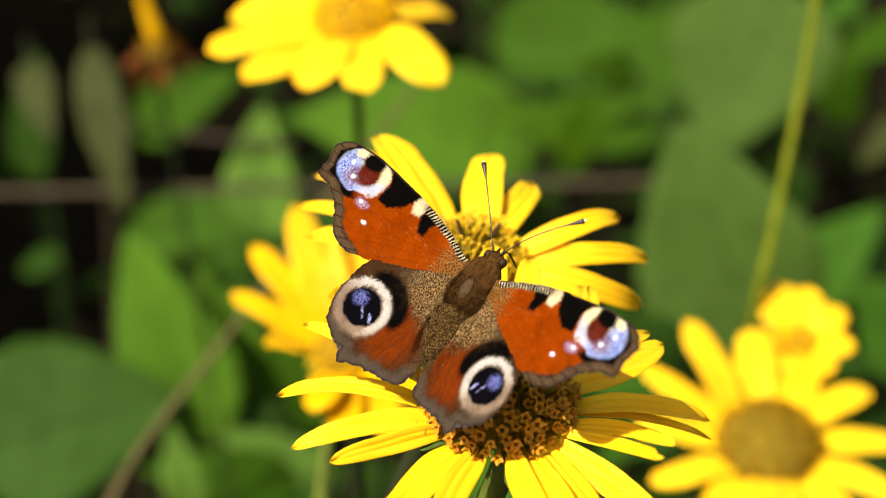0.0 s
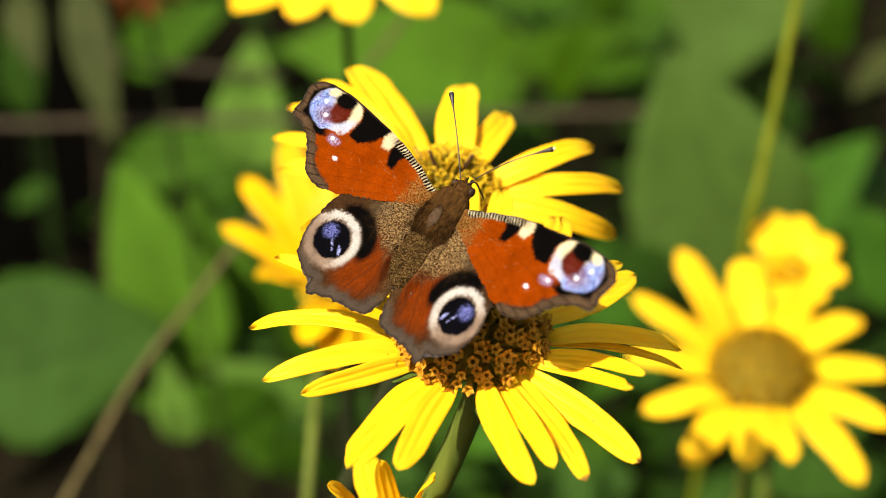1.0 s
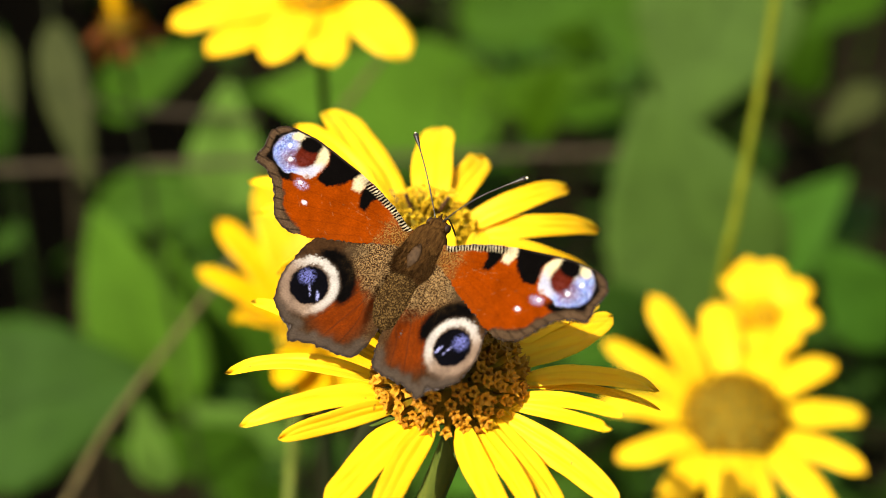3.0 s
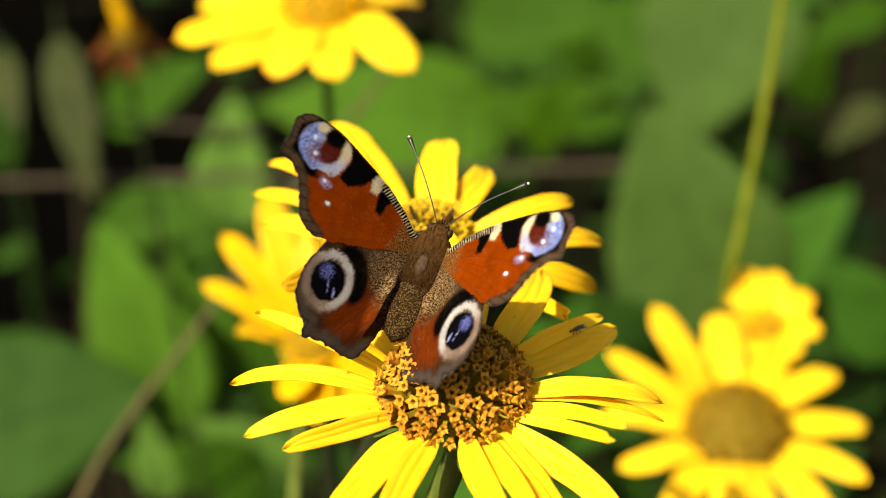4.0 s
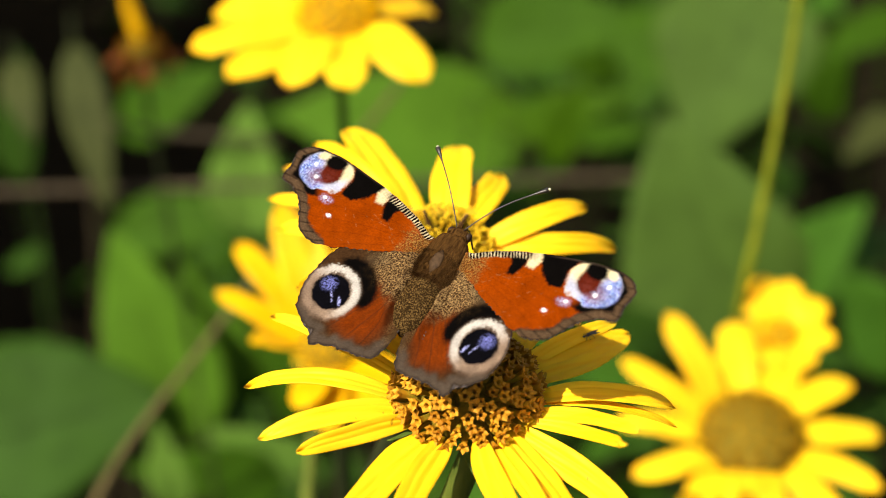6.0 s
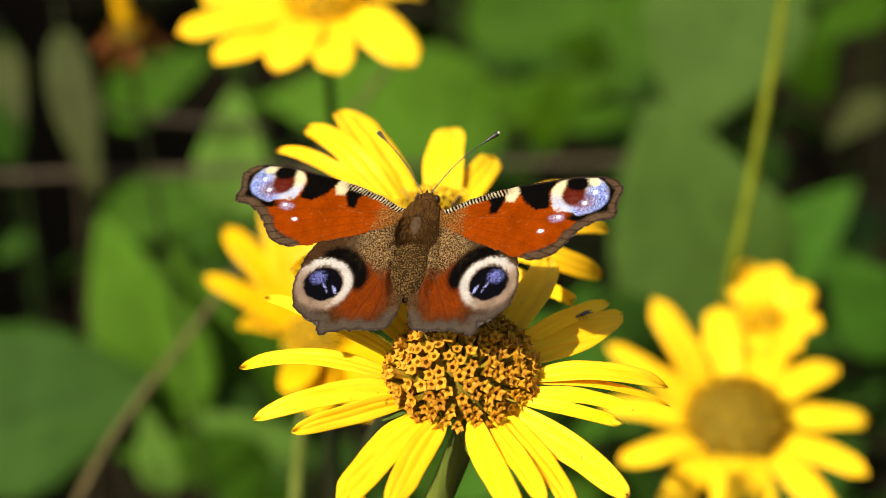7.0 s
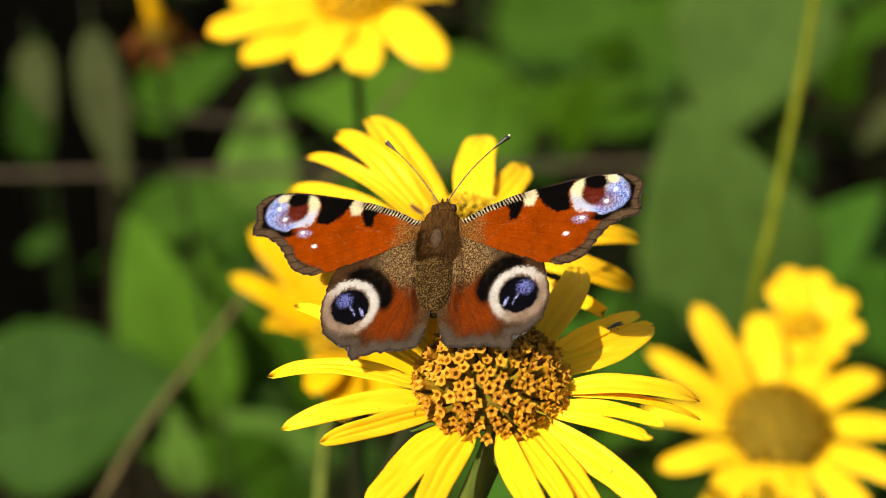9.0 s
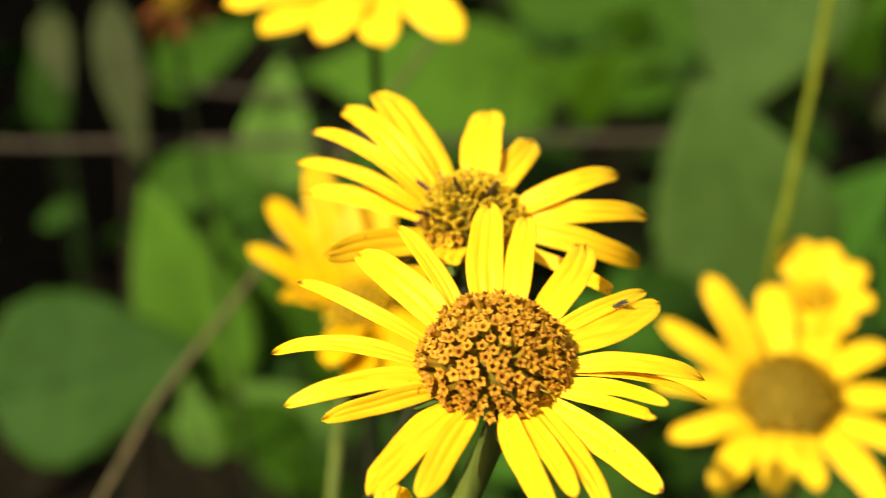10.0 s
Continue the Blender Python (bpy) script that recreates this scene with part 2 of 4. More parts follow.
def floret_mesh(name, seed, star, height, mat):
    """A tube floret with five broad pointed lobes round a deep hollow throat."""
    rng = random.Random(seed)
    bm = bmesh.new()
    n = 5
    turn = rng.uniform(0, 1.2)

    def ring(r, z, off=0.0, wob=0.0):
        return [bm.verts.new((r * (1 + rng.uniform(-wob, wob)) * math.cos((k + off) * math.tau / n + turn), r * (1 + rng.uniform(-wob, wob)) * math.sin((k + off) * math.tau / n + turn), z * (1 + rng.uniform(-wob, wob) * 0.3))) for k in range(n)]

    a = ring(star * 0.50, 0)
    b = ring(star * 0.52, height * 0.62)
    c = ring(star * 0.64, height * 0.84)
    lobes = ring(star * 0.96, height * 1.04, 0, 0.10)
    gaps = ring(star * 0.72, height * 0.93, 0.5, 0.08)
    lip = ring(star * 0.38, height * 0.96)
    lip_gap = ring(star * 0.32, height * 0.93, 0.5)
    deep = ring(star * 0.17, height * 0.52)
    throat = bm.verts.new((0, 0, height * 0.45))
    for k in range(n):
        j = (k + 1) % n
        bm.faces.new((a[k], a[j], b[j], b[k]))
        bm.faces.new((b[k], b[j], c[j], c[k]))
        bm.faces.new((c[k], c[j], gaps[k]))
        bm.faces.new((c[k], gaps[k], lobes[k]))
        bm.faces.new((c[k], lobes[k], gaps[k - 1]))
        bm.faces.new((lobes[k], gaps[k], lip_gap[k], lip[k]))
        bm.faces.new((lobes[k], lip[k], lip_gap[k - 1], gaps[k - 1]))
        bm.faces.new((lip[k], lip_gap[k], deep[k]))
        bm.faces.new((lip_gap[k], lip[j], deep[j], deep[k]))
        bm.faces.new((deep[k], deep[j], throat))
    bm.faces.new(a[::-1])
    me = bpy.data.meshes.new(name)
    bm.normal_update()
    bm.to_mesh(me)
    bm.free()
    me.materials.append(mat)
    return me


def curl_mesh(name, seed, mat):
    """A floret whose stigma splits into two curling arms."""
    rng = random.Random(seed)
    bm = bmesh.new()
    h = rng.uniform(0.0020, 0.0026)
    tube(bm, [(0, 0, 0), (0, 0, h * 0.7), (0.0001, 0, h)], [0.00042, 0.00046, 0.00030], 5)
    for s in (-1, 1):
        pts = [(s * 0.0001, 0, h), (s * 0.0003, 0, h + 0.0006), (s * 0.0007, 0.0001, h + 0.0007), (s * 0.0009, 0.0002, h + 0.0003)]
        tube(bm, spline(pts, 2), 0.00014, 4)
    me = bpy.data.meshes.new(name)
    bm.to_mesh(me)
    bm.free()
    me.materials.append(mat)
    return me


SPENT = [floret_mesh("floret", s, 0.00088 + 0.00006 * (s % 3), 0.0030 + 0.0002 * (s % 4), FLORET) for s in range(6)]
FRESH = [floret_mesh("floret", 20 + s, 0.0009, 0.0030, FLORET_OPEN) for s in range(3)]
CURL = [curl_mesh("floret", s, FLORET_OPEN) for s in range(4)]
SMALL = [floret_mesh("floret", 40 + s, 0.00085, 0.0026, FLORET) for s in range(3)]


def stamen_mesh():
    """A dark anther tube that stands above the florets."""
    bm = bmesh.new()
    tube(bm, [(0, 0, 0), (0, 0, 0.0028), (0.0001, 0, 0.0044), (0.0001, 0, 0.0047)], [0.00035, 0.00035, 0.00030, 0.00012], 6)
    me = bpy.data.meshes.new("floret")
    bm.to_mesh(me)
    bm.free()
    me.materials.append(FLORET_DARK)
    return me


STAMEN = stamen_mesh()


def dome_points(radius, height, count, rng):
    """Spiral places on a dome, with their outward normals."""
    out = []
    for i in range(count):
        q = (i + 0.5) / count
        ang = i * 2.399963 + rng.uniform(-0.09, 0.09)
        th = math.acos(1 - q * 1.0)
        r, z = math.sin(th), math.cos(th)
        p = Vector((radius * r * math.cos(ang), radius * r * math.sin(ang), height * z))
        n = Vector((r * math.cos(ang) / radius, r * math.sin(ang) / radius, z / height)).normalized()
        n = (n + Vector([rng.uniform(-0.10, 0.10) for _ in range(3)])).normalized()
        out.append((p, n, q))
    return out


def disc_core(radius, height):
    bm = bmesh.new()
    bmesh.ops.create_icosphere(bm, subdivisions=3, radius=1)
    for v in bm.verts:
        z = v.co.z
        v.co = Vector((v.co.x * radius, v.co.y * radius, z * height if z > 0 else z * 0.0022))
        v.co *= 1 + 0.04 * noise.noise(v.co * 900)
    return bm


def flower(name, label, head, normal, root, disc_r, disc_h, rows, lift, florets, style, stem_mat, petal_mat, seed, fine=True, group="", lean=(0, 0, 0), bracts=9, thick=1.0, disc_mat=None):
    """A flower head on its stem. Its origin is the stem's root in the ground."""
    rng = random.Random(seed)
    top = new(name)
    top.location = root
    tagged(top, label, "flower", group)
    head = Vector(head) - Vector(root)
    nz = Vector(normal).normalized()
    nx = (Vector((1, 0, 0)) - nz * nz.x).normalized()
    frame_m = Matrix((nx, nz.cross(nx), nz)).transposed().to_4x4()
    at = Matrix.Translation(head) @ frame_m
    # stem
    bm = bmesh.new()
    pts = spline([(0, 0, 0), head * 0.45 + Vector(lean) * 1.6, head * 0.8 + Vector(lean), head - nz * 0.012, head - nz * 0.001], 8)
    n = len(pts)
    tube(bm, pts, [(0.0026 - 0.0008 * i / n) * thick + (0.0022 * max(0, (i - n + 6) / 6) ** 2) for i in range(n)], 10)
    part("stem", bm, stem_mat, top)
    # green bracts under the head
    for k in range(bracts):
        bm = bmesh.new()
        ln, wd = rng.uniform(0.008, 0.011), rng.uniform(0.003, 0.0042)

        def bract(u, v, ln=ln, wd=wd):
            w = wd * math.sin(math.pi * (0.18 + 0.80 * u)) * (1 - 0.25 * u)
            s = 2 * v - 1
            return Vector((ln * u, 0.5 * w * s, -0.0022 * math.sin(2.2 * u) + 0.15 * w * s * s))
        sheet(bm, bract, 7, 4, 0.0003)
        az = k * math.tau / bracts + rng.uniform(-0.15, 0.15)
        part("bract", bm, BRACT, top, "small green pointed bract", at @ Matrix.Rotation(az, 4, "Z") @ pose(disc_r * 0.45, 0, -0.0022, 0, rng.uniform(-4, 16)))
    # petals
    for k, (az, el, ln, wd, *roll) in enumerate(rows):
        bm = bmesh.new()
        ragged = 0.5 if (fine and k % 6 == 3) else (0.2 if k % 3 == 0 else 0.05)
        bulge = roll[1] if len(roll) > 1 else rng.uniform(0.05, 0.10)
        petal(bm, (ln + 1.5) * 0.001, wd * 0.001 * (1.0 if len(roll) > 1 else 1.12), rng, bulge, ragged, fine, roll[2] if len(roll) > 2 else None)
        m = at @ Matrix.Rotation(radians(az), 4, "Z") @ pose(lift - 0.0015, 0, rng.uniform(-0.0006, 0.0004)) @ pose(0, 0, 0, roll[0] if roll else 0, -el, 0)
        part("petal", bm, petal_mat, top, m=m)
    # disc
    core = part("disc", disc_core(disc_r, disc_h), DISC_CORE, top, "domed brown disc packed with florets", at)
    pts = dome_points(disc_r, disc_h, florets, rng)
    if style == "joined":
        bm = bmesh.new()
        for p, nn, q in pts:
            src = bmesh.new()
            src.from_mesh(rng.choice(SMALL))
            mm = Matrix.Translation(p - nn * 0.0010) @ nn.to_track_quat("Z", "Y").to_matrix().to_4x4()
            vs = {v: bm.verts.new(mm @ v.co) for v in src.verts}
            for f in src.faces:
                bm.faces.new([vs[v] for v in f.verts])
            src.free()
        rest = part("floret_mass", bm, disc_mat or FAR_FLORET, core, smooth=False)
        tagged(rest, kind="stuff")
        return top
    for p, nn, q in pts:
        if style == "spent":
            me = rng.choice(SPENT) if q < 0.9 or rng.random() < 0.5 else rng.choice(FRESH)
        else:
            me = rng.choice(CURL) if q < 0.55 else rng.choice(FRESH + SMALL)
        if style == "fresh" and rng.random() < 0.10 and p.y > -0.002:
            me = STAMEN
        ob = new("floret", me)
        ob.parent = core
        sc = rng.uniform(0.95, 1.20)
        ob.matrix_basis = Matrix.Translation(p - nn * 0.0006) @ nn.to_track_quat("Z", "Y").to_matrix().to_4x4() @ Matrix.Rotation(rng.uniform(0, 6.3), 4, "Z") @ Matrix.Diagonal((sc, sc, sc * rng.uniform(0.9, 1.1), 1))
    return top


HEAD = (-0.0008, 0.0, 0.80)
# azimuth, lift, length, width in mm, roll, arch, sideways bend
PETALS_NEAR = [
    (175.8, 0.4, 22.9, 3.2, -8, 0.163, -0.069),
    (192.0, 8.1, 20.3, 3.5, -22, 0.086, 0.135),
    (206.9, 13.3, 16.8, 3.1, -51, 0.037, 0.086),
    (230.1, 1.4, 20.0, 5.3, -4, -0.000, 0.130),
    (249.2, 9.5, 19.7, 4.4, -7, -0.003, 0.044),
    (279.3, 2.0, 20.4, 4.0, 23, 0.003, 0.134),
    (293.3, 9.4, 19.8, 3.2, 10, -0.005, -0.056),
    (306.4, 0.8, 21.2, 3.9, -9, -0.023, -0.219),
    (316.9, 1.2, 21.5, 4.3, 37, -0.052, -0.083),
    (325.9, 25.8, 19.0, 1.9, 37, -0.148, -0.170),
    (337.0, 28.5, 18.0, 2.3, 30, -0.079, -0.275),
    (356.2, -14.8, 20.8, 1.6, 8, 0.124, 0.084),
    (0.5, -9.5, 20.8, 3.6, 10, 0.143, 0.061),
    (24.3, -9.1, 19.6, 5.9, 6, 0.049, 0.253),
    (41.5, -5.2, 20.1, 2.6, 34, 0.098, -0.037),
    (51.4, -1.4, 21.7, 5.6, 2, 0.117, 0.296),
    (76.6, 9.8, 21.1, 4.3, -1, 0.125, 0.101),
    (96.4, 15.6, 21.8, 5.6, 2, 0.120, -0.117),
    (119.3, 13.1, 21.2, 3.3, 1, 0.114, -0.004),
    (131.7, 10.6, 20.6, 5.4, -19, 0.139, 0.044),
    (157.7, 7.3, 22.8, 2.5, -23, 0.185, -0.106),
]
PETALS_BEHIND = [
    (19.4, 1.0, 20.1, 4.4, 18, 0.198, 0.136),
    (10.7, -12.9, 23.6, 4.0, 27, 0.197, 0.092),
    (2.2, -25.4, 23.3, 4.3, 42, 0.226, 0.033),
    (65.3, -4.2, 19.8, 5.2, 21, 0.115, 0.018),
    (80.9, 7.1, 20.9, 7.0, -6, 0.140, 0.064),
    (127.9, 12.9, 26.7, 7.9, 11, 0.152, -0.173),
    (135.8, 14.4, 26.3, 4.9, -10, 0.203, -0.054),
    (155.3, 13.7, 25.0, 3.2, -10, 0.235, -0.144),
    (164.4, 8.2, 24.3, 3.1, -12, 0.196, -0.144),
    (170.6, 3.1, 22.0, 4.5, -6, 0.110, -0.105),
    (208.8, 24.2, 20.2, 4.8, -48, -0.045, 0.120),
    (321.2, 21.0, 24.4, 2.4, 35, -0.324, -0.211),
    (249.2, 26.5, 10.6, 5.6, 13, 0.030, 0.282),
]
PETALS_RIGHT = [
    (128.6, 39.2, 30.9, 9.2),
    (94.2, 14, 27.2, 10.2),
    (62.8, -2.7, 26.2, 10.2),
    (37.5, -4, 26.1, 8.8),
    (4.3, -11.8, 25.2, 8.5),
    (322.4, 11.3, 25.9, 8),
    (305.1, -11.4, 29.2, 8.6),
    (272, 18.8, 26.1, 7.8),
    (256.4, 13.9, 26.2, 8.4),
    (232.5, 2.8, 26.6, 8.6),
    (210.4, 13.3, 26, 8.1),
    (153.6, 24, 29.4, 7.9),
    (176.7, 12.8, 25.1, 7.8),
]
PETALS_BACK = [
    (207, 4.3, 30.5, 10.4),
    (228.8, 3.8, 26.8, 10.9),
    (256.7, 12.2, 26.7, 10.7),
    (276.2, 11.4, 26.7, 10.5),
    (314.6, 2.9, 26.9, 12.4),
    (38.1, -28.3, 26.4, 12.1),
    (73.4, 5.3, 27.2, 12.1),
    (102.5, 8.2, 27.3, 12.1),
    (138.3, -1.3, 26.9, 11.9),
    (164.5, -13, 26.4, 11.8),
]
PETALS_SIDE = [
    (135.3, 35.3, 31.5, 7.4),
    (155.4, 29.2, 25.6, 6.7),
    (111.3, 42.4, 34.9, 8.9),
    (95.3, 42.3, 27, 8.8),
    (72.5, 29.9, 25.1, 8.9),
    (47, -9.5, 23, 10),
    (319.6, -2.4, 23.9, 9.1),
    (274.9, 5.3, 23.6, 8.9),
    (266, 21.3, 23.4, 8.8),
    (142.6, -17.7, 23.1, 8.7),
    (296.5, -6.2, 24, 8.9),
]
PETALS_LOW = [
    (188.7, 75.1, 15.9, 4.1),
    (107.4, 0.1, 12.2, 4.7),
    (294.1, 97.2, 20.1, 3.2),
    (333.8, 80.8, 17.1, 4.2),
    (324.7, 58.6, 16.4, 4),
    (299.1, 36, 16.6, 3.9),
    (272.5, 32.2, 16.7, 3.9),
    (240.6, 44.6, 16.4, 3.9),
]
PETALS_YOUNG = [
    (129.4, 20.7, 14.6, 9.3),
    (110.7, 24, 15.5, 9.3),
    (75.9, 22.8, 14.8, 9.3),
    (38, 17, 13.5, 9.3),
    (335.9, 28.7, 13, 9.0),
    (287.6, 24.1, 14, 8.9),
    (245, 21.5, 14.1, 8.9),
    (206.5, 40.3, 13.6, 7.7),
]
ASTER = "flowers of the bed"
near = flower("flower", "yellow daisy flower with a large spent brown disc and drooping rays", HEAD, (-0.03, -0.12, 1), (-0.08, 0.02, 0), 0.0080, 0.0074, PETALS_NEAR, 0.0098, 230, "spent", STEM, YELLOW, 11, group=ASTER, lean=(-0.03, 0, 0))
behind = flower("flower", "yellow daisy flower with a smaller fresh disc, close behind another", (-0.0047, 0.0408, 0.7988), (-0.03, -0.18, 1), (-0.09, 0.06, 0), 0.0060, 0.0066, PETALS_BEHIND, 0.0072, 170, "fresh", STEM_DARK, YELLOW, 12, group=ASTER, lean=(-0.03, 0, 0))
low = flower("flower", "small yellow daisy flower half open below the others", (-0.0130, -0.0004, 0.7633), (0.0, -0.15, 1), (-0.10, 0.0, 0), 0.0052, 0.0045, PETALS_LOW, 0.006, 60, "joined", STEM_DARK, YELLOW, 13, group=ASTER)
right = flower("flower", "blurred yellow daisy flower with a broad olive-brown disc", (0.0771, 0.1651, 0.6700), (-0.05, -0.22, 1), (0.05, 0.12, 0), 0.0134, 0.0092, PETALS_RIGHT, 0.0124, 170, "joined", STEM, YELLOW, 14, False, ASTER, disc_mat=OLIVE_FLORET)
back_flower = flower("flower", "blurred yellow daisy flower seen from its front below", (-0.0315, 0.2028, 0.7752), (0.0, -0.3, 1), (-0.03, 0.44, 0), 0.0094, 0.0070, PETALS_BACK, 0.009, 120, "joined", STEM_DARK, YELLOW, 15, False, ASTER, thick=0.6, disc_mat=AMBER_FLORET)
side = flower("flower", "yellow daisy flower with raised rays tinted orange for shade, out of focus", (-0.0316, 0.1437, 0.7128), (-0.15, -0.15, 1), (-0.02, 0.20, 0), 0.0075, 0.006, PETALS_SIDE, 0.0075, 90, "joined", STEM_DARK, YELLOW_DEEP, 16, False, ASTER)
young = flower("flower", "young yellow daisy flower with short broad rays", (0.0910, 0.2038, 0.6769), (0.0, -0.3, 1), (0.09, 0.16, 0), 0.0045, 0.004, PETALS_YOUNG, 0.004, 60, "joined", STEM, YELLOW, 17, False, ASTER)


def spent_flower():
    """A withered orange head with hanging rays."""
    rng = random.Random(5)
    rows = [(k * 33 + rng.uniform(-8, 8), rng.uniform(-60, -20), rng.uniform(9, 13), rng.uniform(4, 6), rng.uniform(-30, 30)) for k in range(11)]
    mat = petal_material("withered_petal", (0.13, 0.036, 0.003), (0.065, 0.017, 0.002), 0.3)
    top = flower("flower", "withered orange daisy flower with shrivelled rays", (-0.1236, 0.4115, 0.6768), (0.1, -0.2, 1), (-0.09, 0.45, 0), 0.0075, 0.006, rows, 0.006, 70, "joined", STEM_DARK, mat, 18, False, ASTER, thick=0.5, disc_mat=WITHERED_FLORET)
    # one long yellow ray still stands up
    bm = bmesh.new()
    tube(bm, spline([(-0.0336, -0.0385, 0.6790), (-0.0330, -0.0417, 0.6836), (-0.0356, -0.0393, 0.6908), (-0.0399, -0.0349, 0.7042)], 5), [0.0012, 0.0018, 0.0024, 0.0028, 0.0031, 0.0033, 0.0034, 0.0034, 0.0034, 0.0033, 0.0032, 0.0030, 0.0026, 0.0020, 0.0012, 0.0004], 8, 0.3)
    part("petal", bm, YELLOW_DEEP, top, "single upright yellow ray")
    return top


spent_flower()


# ---------------------------------------------------------------- leaves and stems
def leaf_sheet(bm, length, width, rng, m=None, nu=10, nv=6, droop=0.15):
    wave = rng.uniform(0, 6)

    def point(u, v):
        s = 2 * v - 1
        w = width * (math.sin(math.pi * min(1, u) ** 0.72) ** 0.85) * (1 - 0.18 * u) + 0.0006
        ser = 1 + 0.03 * math.sin(u * 40) * abs(s)
        p = Vector((length * u, 0.5 * w * s * ser, -droop * length * u * u + 0.10 * w * abs(s) + 0.03 * w * math.sin(9 * u + wave) * s - 0.02 * w * abs(math.sin(14 * (u - 0.25 * abs(s))))))
        return m @ p if m is not None else p

    sheet(bm, point, nu, nv, 0.0004)


def leaf_thing(tone, x, y, z, rx, ry, rz, length, width, seed):
    rng = random.Random(seed)
    words = {"pale": "light green oval leaf, lightened in colour for sunlight", "mid": "broad green leaf with a pointed tip", "dark": "large dark green leaf with pressed veins", "deep": "deep green leaf, darkened in colour for half shade", "fresh": "large fresh green leaf, lightened in colour for full sun", "bright": "small bright green leaf of a bushy shoot", "dull": "dull grey-green hanging leaf", "grey": "very large grey-green leaf with a soft matt surface"}
    top = new("leaf")
    top.matrix_basis = pose(x, y, z, rx, ry, rz)
    tagged(top, words[tone], "leaf", "leaves behind the flowers")
    bm = bmesh.new()
    leaf_sheet(bm, length, width, rng, nu=14, nv=8)
    part("blade", bm, LEAF[tone], top)
    bm = bmesh.new()
    tube(bm, [(u * length / 8, 0, -0.15 * length * (u / 8) ** 2 + 0.0002) for u in range(9)], [0.0011 * (1 - 0.09 * u) for u in range(9)], 6)
    part("midrib", bm, LEAF[tone], top)
    bm = bmesh.new()
    down = top.matrix_basis.inverted().to_3x3() @ Vector((0, 0.06, -z * 0.98))
    tube(bm, spline([(0.001, 0, 0), Vector((-0.015, 0, -0.004)) + down * 0.03, down * 0.5 + Vector((-0.02, 0, 0)), down], 5), 0.0009, 6)
    part("leafstalk", bm, STEM_DARK, top)
    return top


# leaves of the bed
leaf_thing("dull", -0.194, 0.590, 0.604, 19.4, 42.7, -72.6, 0.091, 0.025, 100)
leaf_thing("dull", -0.235, 0.620, 0.582, 21.3, 23.3, -70.3, 0.053, 0.022, 101)
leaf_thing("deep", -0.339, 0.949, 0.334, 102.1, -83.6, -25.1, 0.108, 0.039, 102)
leaf_thing("mid", -0.263, 0.983, 0.361, 54.7, -37.6, -9.3, 0.105, 0.055, 103)
leaf_thing("mid", -0.238, 0.818, 0.362, 47.9, -17.7, -10.1, 0.105, 0.049, 104)
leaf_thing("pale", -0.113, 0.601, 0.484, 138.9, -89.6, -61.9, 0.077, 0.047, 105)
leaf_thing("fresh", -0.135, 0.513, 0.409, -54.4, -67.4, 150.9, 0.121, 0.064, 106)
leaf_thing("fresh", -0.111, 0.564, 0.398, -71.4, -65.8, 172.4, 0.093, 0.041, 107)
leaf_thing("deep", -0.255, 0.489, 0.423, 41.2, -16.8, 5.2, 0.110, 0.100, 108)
leaf_thing("mid", -0.081, 0.447, 0.435, -46.3, -23.8, -157.2, 0.079, 0.031, 109)
# these two take the pale tone so that they look sunlit
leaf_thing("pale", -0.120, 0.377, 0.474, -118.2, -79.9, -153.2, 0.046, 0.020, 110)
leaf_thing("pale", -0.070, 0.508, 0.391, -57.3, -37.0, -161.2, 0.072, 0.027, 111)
leaf_thing("bright", -0.097, 0.605, 0.377, -92.4, -57.1, -149.5, 0.060, 0.030, 112)
leaf_thing("mid", -0.082, 0.545, 0.392, -57.3, -77.3, 143.2, 0.086, 0.034, 113)
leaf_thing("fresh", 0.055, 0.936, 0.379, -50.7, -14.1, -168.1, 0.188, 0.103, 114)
leaf_thing("mid", 0.018, 1.064, 0.408, 53.0, -16.4, -21.6, 0.142, 0.079, 115)
leaf_thing("bright", 0.043, 0.847, 0.432, 55.7, -28.5, -27.3, 0.089, 0.035, 116)
leaf_thing("bright", 0.065, 0.807, 0.421, 100.7, -72.3, -46.8, 0.074, 0.031, 117)
leaf_thing("bright", 0.020, 0.881, 0.433, 46.0, 0.2, -47.5, 0.073, 0.028, 118)
leaf_thing("mid", 0.093, 0.921, 0.387, 57.7, -26.2, -44.9, 0.070, 0.025, 119)
leaf_thing("bright", 0.123, 0.912, 0.445, -51.0, -23.5, -140.1, 0.063, 0.029, 120)
leaf_thing("grey", 0.215, 0.897, 0.521, -7.4, 42.7, -123.2, 0.131, 0.125, 121)
leaf_thing("mid", 0.157, 1.011, 0.459, 2.2, 33.0, -109.2, 0.094, 0.053, 122)
leaf_thing("grey", 0.138, 0.465, 0.501, -60.1, -62.8, 145.5, 0.116, 0.093, 123)
leaf_thing("dark", 0.192, 0.693, 0.372, 54.5, -60.1, -10.3, 0.104, 0.058, 124)
leaf_thing("dark", 0.232, 0.493, 0.472, -71.2, -48.2, 174.4, 0.067, 0.047, 125)
leaf_thing("mid", 0.340, 0.974, 0.464, -30.8, 6.6, -147.4, 0.080, 0.036, 126)
leaf_thing("mid", 0.288, 0.981, 0.372, 144.5, -77.7, -86.8, 0.091, 0.043, 127)
leaf_thing("dull", 0.272, 0.727, 0.501, -17.4, 7.3, -134.1, 0.056, 0.025, 128)
leaf_thing("deep", 0.094, 0.422, 0.531, -61.3, -34.3, -155.4, 0.043, 0.024, 129)
